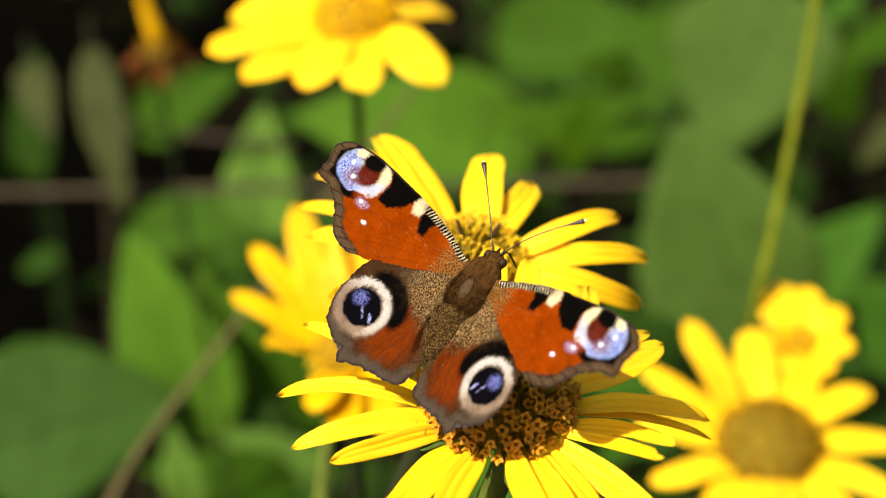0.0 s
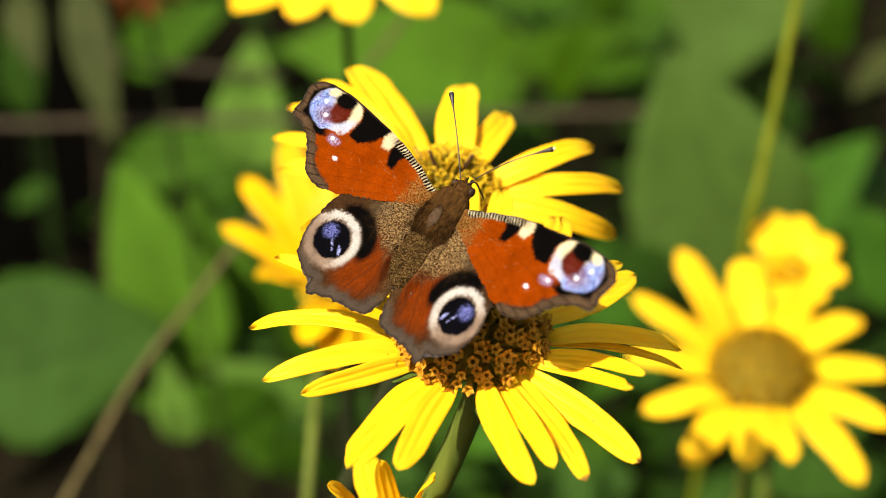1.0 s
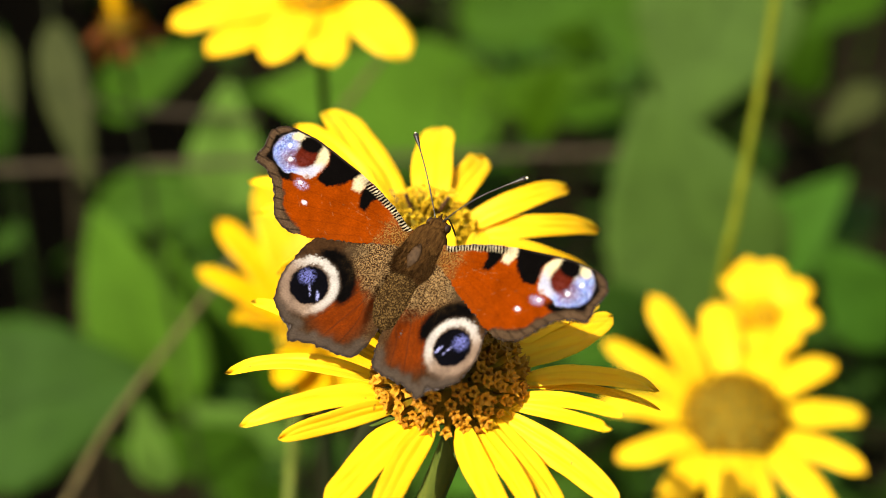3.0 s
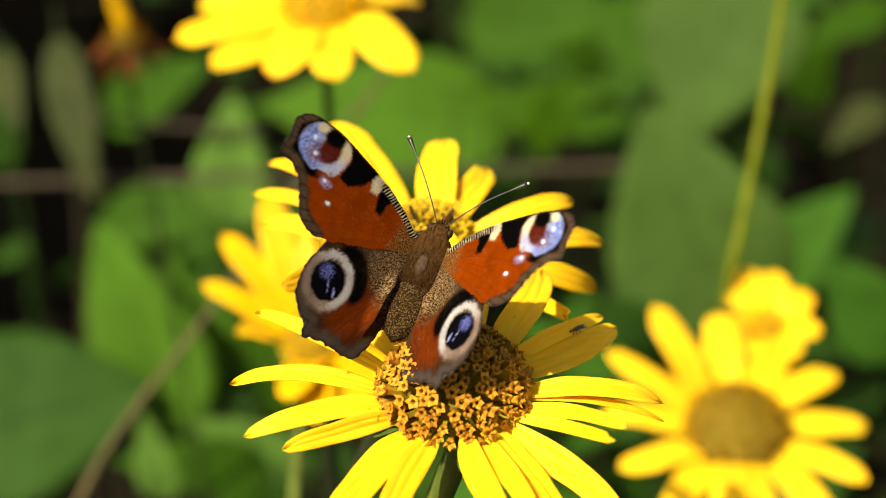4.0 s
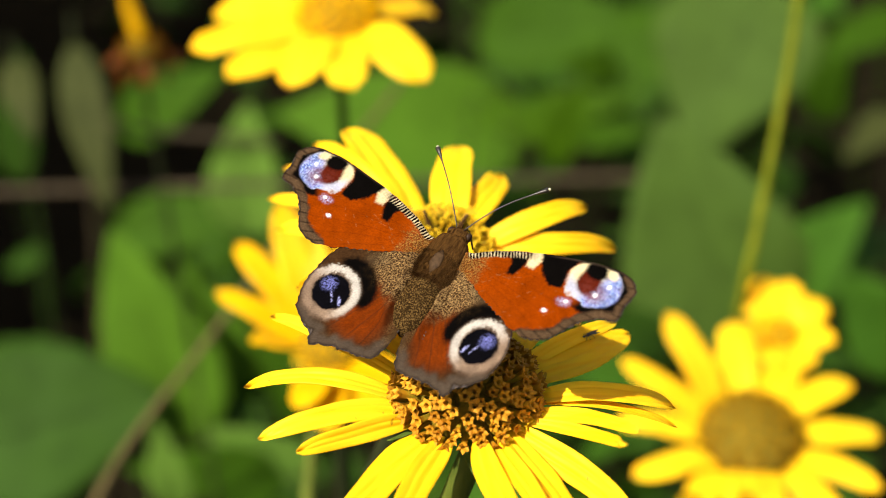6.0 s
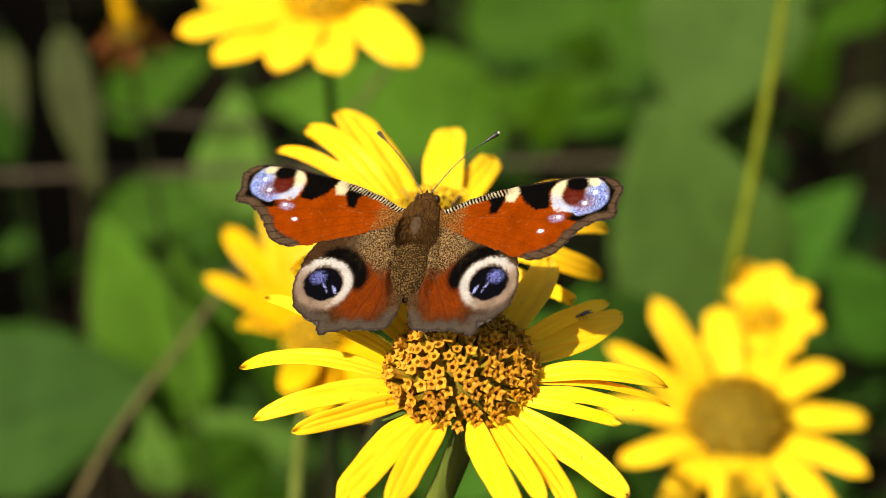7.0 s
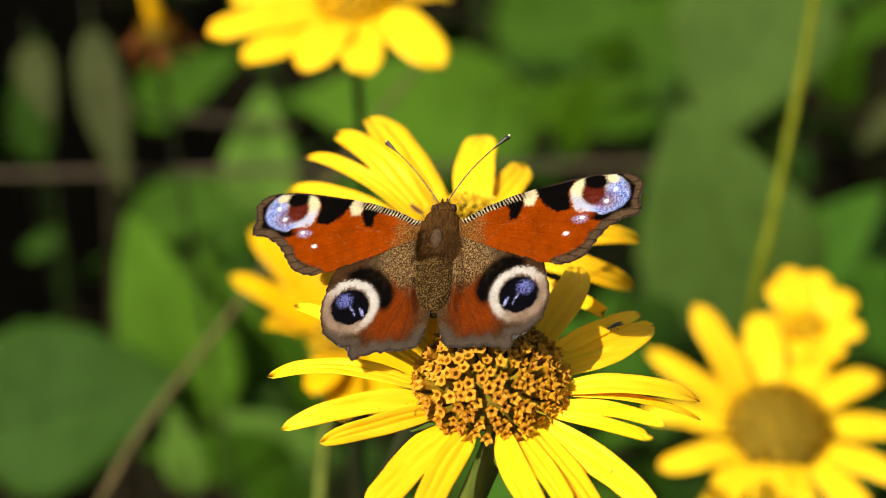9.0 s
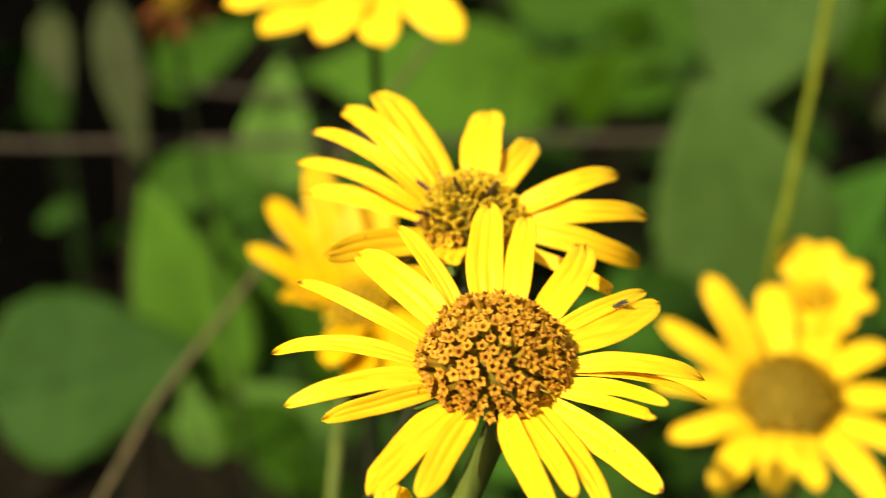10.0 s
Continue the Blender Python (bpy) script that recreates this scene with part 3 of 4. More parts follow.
leaf_thing("dark", -0.001, 0.525, 0.361, 48.0, -36.3, -16.4, 0.069, 0.041, 130)
leaf_thing("deep", 0.008, 0.568, 0.473, 63.4, -47.7, -29.7, 0.054, 0.027, 131)
leaf_thing("dark", -0.041, 0.987, 0.314, -23.4, 5.4, -131.2, 0.091, 0.055, 132)
leaf_thing("deep", 0.190, 0.507, 0.372, 70.6, -58.0, -41.5, 0.052, 0.034, 133)


def bare_stem(name, label, points, radius, mat):
    bm = bmesh.new()
    pts = spline(points, 8)
    tube(bm, pts, [radius * (1 - 0.3 * i / len(pts)) for i in range(len(pts))], 8)
    ob = mesh_object(name, bm, mat)
    return tagged(ob, label, "plant")


bare_stem("tall_plant", "slender yellow-green stem rising past the leaves", [(0.0464, 0.2802, 0.0000), (0.0507, 0.2715, 0.0862), (0.0550, 0.2629, 0.1724), (0.0593, 0.2543, 0.2587), (0.0636, 0.2457, 0.3449), (0.0679, 0.2371, 0.4311), (0.0723, 0.2284, 0.5173), (0.0766, 0.2198, 0.6036), (0.0809, 0.2112, 0.6898), (0.0835, 0.2168, 0.6995), (0.0886, 0.2297, 0.7218), (0.0937, 0.2433, 0.7454), (0.0974, 0.2562, 0.7677), (0.1006, 0.2650, 0.7830)], 0.0018, STEM_LIGHT)
bare_stem("dry_twig", "dry brown stem leaning through the foliage", [(-0.6348, -0.8744, 0.0000), (-0.5700, -0.7402, 0.0760), (-0.5051, -0.6061, 0.1521), (-0.4402, -0.4719, 0.2281), (-0.3754, -0.3378, 0.3042), (-0.3105, -0.2036, 0.3802), (-0.2456, -0.0695, 0.4563), (-0.1808, 0.0647, 0.5323), (-0.1159, 0.1988, 0.6083), (-0.1034, 0.2246, 0.6229), (-0.0781, 0.2599, 0.6441), (-0.0529, 0.3010, 0.6653), (-0.0196, 0.3596, 0.6869)], 0.0015, STEM_TAN)
bare_stem("dry_twig", "dry brown horizontal stalk among the leaves", [(-0.4754, 0.5667, 0.0000), (-0.4557, 0.5667, 0.0657), (-0.4360, 0.5667, 0.1314), (-0.4163, 0.5667, 0.1971), (-0.3966, 0.5667, 0.2628), (-0.3769, 0.5667, 0.3284), (-0.3572, 0.5667, 0.3941), (-0.3375, 0.5667, 0.4598), (-0.3178, 0.5667, 0.5255), (-0.2267, 0.5690, 0.5296), (-0.0797, 0.5708, 0.5326), (0.0672, 0.5726, 0.5357), (0.1055, 0.5731, 0.5367)], 0.0028, STEM_BROWN)
bare_stem("dry_twig", "dry brown horizontal stalk among the leaves", [(-0.2476, 0.6574, 0.0000), (-0.2407, 0.6505, 0.0685), (-0.2339, 0.6437, 0.1369), (-0.2270, 0.6369, 0.2054), (-0.2202, 0.6300, 0.2739), (-0.2133, 0.6232, 0.3424), (-0.2065, 0.6163, 0.4108), (-0.1996, 0.6095, 0.4793), (-0.1928, 0.6026, 0.5478), (-0.1597, 0.6023, 0.5472), (-0.1236, 0.6011, 0.5452), (-0.0935, 0.5993, 0.5420)], 0.0022, STEM_BROWN)
bare_stem("tall_plant", "upright green stem below the flowers", [(-0.0401, 0.1277, 0.0000), (-0.0401, 0.1277, 0.0807), (-0.0401, 0.1277, 0.1613), (-0.0401, 0.1277, 0.2420), (-0.0401, 0.1277, 0.3226), (-0.0401, 0.1277, 0.4033), (-0.0401, 0.1277, 0.4839), (-0.0401, 0.1277, 0.5646), (-0.0401, 0.1277, 0.6453), (-0.0391, 0.1392, 0.6651), (-0.0388, 0.1544, 0.6715), (-0.0374, 0.1699, 0.6783)], 0.002, STEM)


# ---------------------------------------------------------------- unseen shrubs added to shade the bed
def shrub(x, y, height, spread, seed):
    rng = random.Random(seed)
    top = new("shrub")
    top.location = (x, y, 0)
    tagged(top, "leafy green shrub added out of view to shade the bed", "shrub")
    bm = bmesh.new()
    limbs = []
    for k in range(9):
        a = k * 2.4
        tip = Vector((spread * 0.6 * math.cos(a), spread * 0.6 * math.sin(a), height * rng.uniform(0.65, 0.95)))
        tube(bm, spline([(0, 0, 0), tip * 0.4 + Vector((0, 0, 0.1)), tip], 5), [0.010 * (1 - 0.07 * i) for i in range(11)], 6)
        limbs.append(tip)
    part("trunk", bm, STEM_BROWN, top, "bundle of brown woody stems")
    bm = bmesh.new()
    for _ in range(900):
        a, b = rng.choice(limbs), Vector([rng.gauss(0, 0.42) for _ in range(3)])
        p = a + b * spread * 0.55
        leaf_sheet(bm, rng.uniform(0.05, 0.09), rng.uniform(0.03, 0.045), rng, pose(*p, rng.uniform(-50, 50), rng.uniform(-30, 40), rng.uniform(0, 360)), 5, 4)
    part("crown", bm, LEAF["mid"], top)


# both stand left of the view, added only to darken the background there
shrub(-0.98, 0.95, 1.3, 0.26, 31)
shrub(-1.10, 1.45, 1.35, 0.30, 32)


# ---------------------------------------------------------------- undergrowth
def undergrowth():
    rng = random.Random(77)
    # the deep tone has half shade painted into its green
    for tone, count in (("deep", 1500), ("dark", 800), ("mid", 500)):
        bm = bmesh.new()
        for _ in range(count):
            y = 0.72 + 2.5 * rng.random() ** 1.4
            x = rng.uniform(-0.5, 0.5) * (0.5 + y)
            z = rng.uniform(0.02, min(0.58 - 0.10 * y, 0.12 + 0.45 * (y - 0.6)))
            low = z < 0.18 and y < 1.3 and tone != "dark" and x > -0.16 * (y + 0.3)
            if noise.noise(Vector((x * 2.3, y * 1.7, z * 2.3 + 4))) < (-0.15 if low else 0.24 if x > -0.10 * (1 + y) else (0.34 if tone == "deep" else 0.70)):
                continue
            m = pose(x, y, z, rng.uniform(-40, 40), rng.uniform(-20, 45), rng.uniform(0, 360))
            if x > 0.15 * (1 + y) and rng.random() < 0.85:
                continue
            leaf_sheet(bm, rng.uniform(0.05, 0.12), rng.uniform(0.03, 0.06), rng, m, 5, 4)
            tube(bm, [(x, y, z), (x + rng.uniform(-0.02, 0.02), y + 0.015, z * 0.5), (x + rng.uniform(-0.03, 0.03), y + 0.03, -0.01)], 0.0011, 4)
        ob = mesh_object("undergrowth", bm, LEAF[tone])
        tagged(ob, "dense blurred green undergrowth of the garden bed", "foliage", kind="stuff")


undergrowth()


# ---------------------------------------------------------------- small fly
def small_fly():
    top = new("fly")
    top.scale = (1.1, 0.8, 0.45)
    tagged(top, "tiny dark fly resting on a yellow petal", "insect")
    black = grain_material("black_fly", (0.008, 0.007, 0.006), (0.05, 0.045, 0.03), 4000, 0.5, 0.4)
    bm = bmesh.new()
    tube(bm, [(-0.0010, 0, 0.0006), (-0.0006, 0, 0.0008), (0, 0, 0.0008), (0.0004, 0, 0.0007)], [0.0001, 0.00030, 0.00032, 0.00016], 8)
    part("body", bm, black, top)
    bm = bmesh.new()
    bmesh.ops.create_icosphere(bm, subdivisions=2, radius=0.00026, matrix=Matrix.Translation((0.0006, 0, 0.0007)))
    part("head", bm, black, top)
    glassy = grain_material("fly_wing", (0.012, 0.011, 0.008), (0.06, 0.05, 0.035), 4000, 0.4, 0.3)
    for s in (-1, 1):
        bm = bmesh.new()
        sheet(bm, lambda u, v: Vector((0.0001 - 0.0017 * u, s * (0.0001 + 0.0003 * u) + 0.0007 * (v - 0.5) * math.sin(0.3 + 2.5 * u), 0.0012 - 0.0002 * u)), 6, 3, 0.00003)
        part("wing", bm, glassy, top)
        for y in (-0.0004, 0.0, 0.0004):
            bm = bmesh.new()
            tube(bm, [(y * 0.5, s * 0.0001, 0.0006), (y, s * 0.0006, 0.0008), (y * 1.5, s * 0.0009, 0)], 0.00005, 4)
            part("leg", bm, black, top)
    return top


fly_on_petal = small_fly()
FLY_AT = pose(0.0970, -0.0075, 0.8024, 0, 8, 200)


# ---------------------------------------------------------------- butterfly
U = 0.0000843   # wing plan unit in metres
HINGE = 23.0 * U / 1.055 * 1.0


def wing_material():
    m, t, b = material("wing_scales", 0.85, 0.0)
    at = t.nodes.new("ShaderNodeTexCoord").outputs["Object"]
    tint = t.nodes.new("ShaderNodeVertexColor")
    tint.layer_name = "scales"
    fine = noise_node(t, at, 5200, 2, (0.6, 1, 1))
    wide = noise_node(t, at, 500, 3)
    c = mix(t, 1.0, tint.outputs["Color"], ramp(t, fine.outputs["Fac"], [(0.3, (0.78, 0.78, 0.78)), (0.7, (1.1, 1.1, 1.1))]).outputs[0], "MULTIPLY")
    c = mix(t, 1.0, c, ramp(t, wide.outputs["Fac"], [(0.3, (0.72, 0.71, 0.70)), (0.7, (0.93, 0.92, 0.90))]).outputs[0], "MULTIPLY")
    t.links.new(c, b.inputs["Base Color"])
    bump(t, b, fine.outputs["Fac"], 0.3, 0.00005)
    return m


WING = wing_material()
UNDER = grain_material("dark_underside", (0.012, 0.009, 0.008), (0.06, 0.045, 0.04), 2500, 0.8, 0.15, (1, 0.4, 1))
FUR = grain_material("brown_fur", (0.018, 0.008, 0.003), (0.070, 0.033, 0.009), 3500, 0.9, 0.0, (1, 0.2, 1), 0.8, 0.0003)
BODY = grain_material("brown_body", (0.015, 0.008, 0.003), (0.105, 0.060, 0.020), 4800, 0.85, 0.0, sharp=(0.49, 0.62))


def hair_material():
    """Brown hairs, each of its own tone."""
    m, t, b = material("brown_hairs", 0.8, 0.04)
    g = t.nodes.new("ShaderNodeNewGeometry")
    c = ramp(t, g.outputs["Random Per Island"], [(0.0, (0.016, 0.007, 0.002)), (0.6, (0.052, 0.023, 0.006)), (1.0, (0.11, 0.054, 0.016))]).outputs[0]
    t.links.new(c, b.inputs["Base Color"])
    return m


HAIR = hair_material()
EYE_BROWN = grain_material("brown_eye", (0.020, 0.010, 0.006), (0.030, 0.016, 0.009), 3000, 0.5, 0.15)
BACK_PLATE = grain_material("back_plate", (0.024, 0.012, 0.005), (0.062, 0.034, 0.015), 2600, 0.7, 0.1)
CHITIN = grain_material("dark_chitin", (0.015, 0.010, 0.008), (0.02, 0.014, 0.010), 3000, 0.4, 0.5)
PALE_TIP = grain_material("pale_tip", (0.45, 0.40, 0.25), (0.7, 0.65, 0.5), 3000, 0.5, 0.3)

FORE = [(20, 34), (42, 41), (76, 61), (122, 80), (168, 94), (213, 106), (259, 116), (300, 119), (321, 117), (334, 111), (347, 103), (350, 92), (346, 80), (344, 67), (350, 55), (349, 42), (337, 38),
        (323, 37), (305, 26), (286, 12), (277, -2), (270, -18), (259, -34), (241, -45), (218, -50), (195, -45), (168, -38), (136, -28), (113, -22), (76, -8), (44, 2), (20, 2)]
HIND = [(10, 6), (40, 12), (100, 10), (150, -8), (185, -36), (201, -64), (212, -100), (214, -131), (206, -163), (183, -180), (163, -191), (150, -190), (151, -204), (142, -216), (126, -208), (112, -207),
        (98, -201), (85, -205), (74, -200), (58, -203), (24, -197), (10, -167), (6, -131), (6, -60)]


FORE = [(x if x < 300 else 300 + (x - 300) * 0.83, y) for x, y in FORE]
HIND = [(x if x < 50 else 50 + (x - 50) * 0.90, y) for x, y in HIND]


def smooth(a, b, x):
    t = np.clip((x - a) / (b - a), 0, 1)
    return t * t * (3 - 2 * t)


def soft_noise(x, y, scale, seed):
    """Smooth random field in 0..1 from a seeded lattice."""
    r = np.random.RandomState(seed).rand(97, 97)
    x, y = x / scale + 40, y / scale + 40
    i, j = np.floor(x).astype(int), np.floor(y).astype(int)
    fx, fy = smooth(0, 1, x - i), smooth(0, 1, y - j)
    g = lambda a, b: r[a % 97, b % 97]
    return (g(i, j) * (1 - fx) + g(i + 1, j) * fx) * (1 - fy) + (g(i, j + 1) * (1 - fx) + g(i + 1, j + 1) * fx) * fy


def poly_distance(x, y, poly, closed=True):
    """Distance to an outline, and whether inside."""
    best = np.full(x.shape, 1e9)
    inside = np.zeros(x.shape, bool)
    near_x, near_y = x.copy(), y.copy()
    pairs = list(zip(poly, poly[1:] + poly[:1])) if closed else list(zip(poly, poly[1:]))
    for (ax, ay), (bx, by) in pairs:
        dx, dy = bx - ax, by - ay
        t = np.clip(((x - ax) * dx + (y - ay) * dy) / (dx * dx + dy * dy), 0, 1)
        qx, qy = ax + t * dx, ay + t * dy
        d = np.hypot(x - qx, y - qy)
        k = d < best
        best[k], near_x[k], near_y[k] = d[k], qx[k], qy[k]
        if ay != by:
            inside ^= ((ay > y) != (by > y)) & (x < (bx - ax) * (y - ay) / (by - ay) + ax)
    return best, inside, near_x, near_y


def patch(x, y, poly, soft):
    d, ins, _, _ = poly_distance(x, y, poly)
    return smooth(-soft, soft, np.where(ins, d, -d))


def spot(x, y, cx, cy, rx, ry, turn=0.0, soft=0.15):
    c, s = math.cos(turn), math.sin(turn)
    u, v = (x - cx) * c + (y - cy) * s, -(x - cx) * s + (y - cy) * c
    return 1 - smooth(1 - soft, 1 + soft, np.hypot(u / rx, v / ry))


def lay(col, mask, colour):
    return col * (1 - mask[:, None]) + np.array(colour)[None, :] * mask[:, None]


RED, BLACK, CREAM = (0.155, 0.0225, 0.0008), (0.0020, 0.0016, 0.0015), (0.46, 0.38, 0.23)
BROWN, BLUE, MAROON = (0.050, 0.029, 0.016), (0.072, 0.120, 0.36), (0.055, 0.007, 0.003)
GOLD, LILAC = (0.21, 0.130, 0.055), (0.26, 0.25, 0.42)


def fore_colours(x, y):
    n1, n2, n3 = soft_noise(x, y, 3.0, 1), soft_noise(x, y, 9.0, 2), soft_noise(x, y, 1.05, 3)
    wx, wy = x + 2.2 * (n1 - 0.5) + 2.2 * (n3 - 0.5), y + 2.2 * (n2 - 0.5) + 2.2 * (n1 - 0.5)
    wide = soft_noise(x, y, 34.0, 5)
    col = np.tile(np.array(RED), (len(x), 1))
    col *= (0.80 + 0.16 * n2 + 0.28 * wide)[:, None]
    col = lay(col, 0.45 * smooth(20, -40, y) * smooth(240, 120, x), (0.13, 0.024, 0.002))
    # veins
    ang = np.arctan2(y - 18, x - 20)
    for a in (0.33, 0.20, 0.07, -0.06, -0.19, -0.33):
        v = np.abs(ang - a - 0.04 * np.sin(x / 60)) * np.hypot(x - 20, y - 18)
        col = lay(col, 0.22 * (1 - smooth(0.4, 1.6, v)) * smooth(70, 130, x), (0.06, 0.010, 0.002))
    # pale scratches where scales are worn off
    rs = np.random.RandomState(8)
    for _ in range(16):
        sx, sy, sa, sl = rs.uniform(90, 235), rs.uniform(-30, 45), rs.normal(0.25, 0.35), rs.uniform(8, 30)
        sd, _, _, _ = poly_distance(x, y, [(sx, sy), (sx + sl * math.cos(sa), sy + sl * math.sin(sa))], False)
        col = lay(col, 0.28 * (1 - smooth(0.3, 1.0, sd)) * smooth(0.35, 0.6, n1), (0.26, 0.12, 0.05))
    # eyespot
    col = lay(col, spot(wx, wy, 281, 79, 66, 50, -0.1, 0.06) * smooth(262, 285, x - 0.6 * (y - 60)), BLACK)
    col = lay(col, smooth(222, 228, x) * smooth(78, 84, y), BLACK)
    ring = spot(wx + 5 * (n2 - 0.5), wy + 6 * (n2 - 0.5), 271, 80, 53, 37, -0.10, 0.08)
    col = lay(col, ring, CREAM)
    low_side = ring * smooth(82, 62, wy + 0.15 * (wx - 250))
    col = lay(col, low_side * 0.85, (0.27, 0.29, 0.42))
    blue = ring * smooth(0, 16, (wx - 262) * 0.85 + (70 - wy) * 0.35)
    shade = np.array(BLUE)[None, :] * (0.65 + 0.7 * n1)[:, None]
    violet = smooth(0.4, 0.75, n2)[:, None] * np.array((0.05, 0.01, 0.02))[None, :]
    col = col * (1 - blue[:, None]) + (shade + violet) * blue[:, None]
    pink = spot(wx, wy, 279, 68, 22, 17, -0.3, 0.5)
    col = lay(col, pink * 0.75, (0.22, 0.12, 0.20))
    ray = np.abs(np.sin(np.arctan2(y - 18, x - 20) * 62 + 0.6 * n2))
    col = lay(col, ring * smooth(0, 20, wx - 268) * 0.6 * (1 - smooth(0.05, 0.30, ray)), (0.03, 0.022, 0.05))
    col = lay(col, blue * smooth(0.56, 0.72, n3) * 0.75, (0.36, 0.44, 0.62))
    col = lay(col, blue * smooth(0.44, 0.30, n3) * 0.75, (0.02, 0.03, 0.09))
    col = lay(col, spot(wx, wy, 259, 82, 20, 23, 0.15, 0.2), MAROON)
    col = lay(col, spot(wx, wy, 272, 68, 24, 12, -0.35, 0.6) * 0.75 * smooth(0.25, 0.6, ray * 0.5 + n1 * 0.5), (0.085, 0.016, 0.012))
    col = lay(col, spot(wx, wy, 280, 78, 15, 8, -0.2, 0.5) * 0.6 * smooth(0.3, 0.6, n1), MAROON)
    col = lay(col, spot(wx, wy, 261, 103, 21, 15, -0.1, 0.2), BLACK)
    col = lay(col, spot(wx, wy, 289, 107, 11, 7, -0.3, 0.35), CREAM)
    col = lay(col, spot(wx, wy, 296, 88, 3.8, 3.2, 0, 0.7) + 0 * x, (0.65, 0.65, 0.75))
    col = lay(col, spot(wx, wy, 283, 66, 4.2, 3.0, 0.3, 0.7), (0.65, 0.65, 0.75))
    col = lay(col, (1 - smooth(4, 8, np.abs(np.hypot((wx - 269) / 56, (wy - 79) / 41) - 1.06) * 45)) * smooth(282, 306, x - 0.5 * (y - 60)), BLACK)
    # costal marks
    col = lay(col, patch(wx, wy, [(152, 92), (228, 113), (217, 84), (224, 52), (202, 46), (180, 58), (162, 78)], 3.0), BLACK)
    col = lay(col, patch(wx, wy, [(137, 87), (153, 94), (163, 78), (158, 60), (143, 60)], 4), CREAM)
    col = lay(col, patch(wx, wy, [(110, 62), (138, 84), (141, 60), (133, 36), (120, 34), (117, 50)], 3.5), BLACK)
    col = lay(col, spot(wx, wy, 243, 33, 12, 7, 0.15, 0.6) * smooth(0.25, 0.65, n3), LILAC)
    col = lay(col, spot(wx, wy, 246, 35, 4, 3, 0.15, 0.6), (0.6, 0.58, 0.66))
    col = lay(col, spot(wx, wy, 223, 7, 4.6, 3.2, 0.3, 0.6), (0.62, 0.58, 0.62))
    # gold-dusted base
    base = 1 - smooth(8, 92, np.hypot(x - 24, (y - 12) * 1.1) + 18 * (n2 - 0.5))
    gold = smooth(0.52, 0.62, n3)
    dust = np.array((0.060, 0.020, 0.004))[None, :] * (1 - gold)[:, None] + np.array((0.17, 0.090, 0.026))[None, :] * gold[:, None]
    speck = np.clip(base * 2.2, 0, 1) * smooth(0.38, 0.98, 0.30 * n1 + 0.42 * n3 + 0.62 * base)
    col = col * (1 - speck[:, None]) + dust * speck[:, None]
    # brown outer margin
    d, _, _, _ = poly_distance(x, y, FORE[8:25], False)
    rim = 1 - smooth(9, 15, d - 5 * (1 - smooth(-20, 60, y)) + 5 * (n2 - 0.5) + 3 * (n3 - 0.5) - 6 * smooth(250, 330, x) * smooth(60, 40, y))
    col = lay(col, rim, BROWN)
    col = lay(col, rim * smooth(0.55, 0.8, n3), (0.075, 0.047, 0.026))
    col = lay(col, rim * 0.6 * smooth(11, 17, d) , (0.010, 0.006, 0.004))
    col = lay(col, 0.7 * (1 - smooth(1.5, 4.0, d)), (0.010, 0.007, 0.005))
    for a in (0.265, 0.215, 0.165, 0.105, 0.045, -0.02, -0.09, -0.16, -0.23, -0.30):
        v = np.abs(ang - a) * np.hypot(x - 20, y - 18)
        col = lay(col, 0.75 * rim * (1 - smooth(0.5, 1.9, v + 1.2 * (n1 - 0.5))), (0.010, 0.006, 0.004))
    # striped leading edge
    d, _, _, _ = poly_distance(x, y, FORE[1:9], False)
    edge = 1 - smooth(9, 12.5, d - 2 * smooth(60, 120, x) + 4 * smooth(150, 215, x) + 3 * (n1 - 0.5))
    bars = smooth(0.0, 0.3, np.sin((x + 0.75 * y) * 0.90 + 2.2 * n1 + 1.8 * n2) + 0.4 * (n3 - 0.5))
    strip = np.array(BLACK)[None, :] * (1 - bars)[:, None] + np.array((0.30, 0.25, 0.16))[None, :] * (bars * (0.45 + 0.75 * n2))[:, None]
    e2 = edge * (1 - smooth(118, 165, x))
    col = col * (1 - e2[:, None]) + strip * e2[:, None]
    return lay(col, (1 - smooth(2, 4.5, d)) * smooth(150, 205, x), (0.02, 0.014, 0.010))


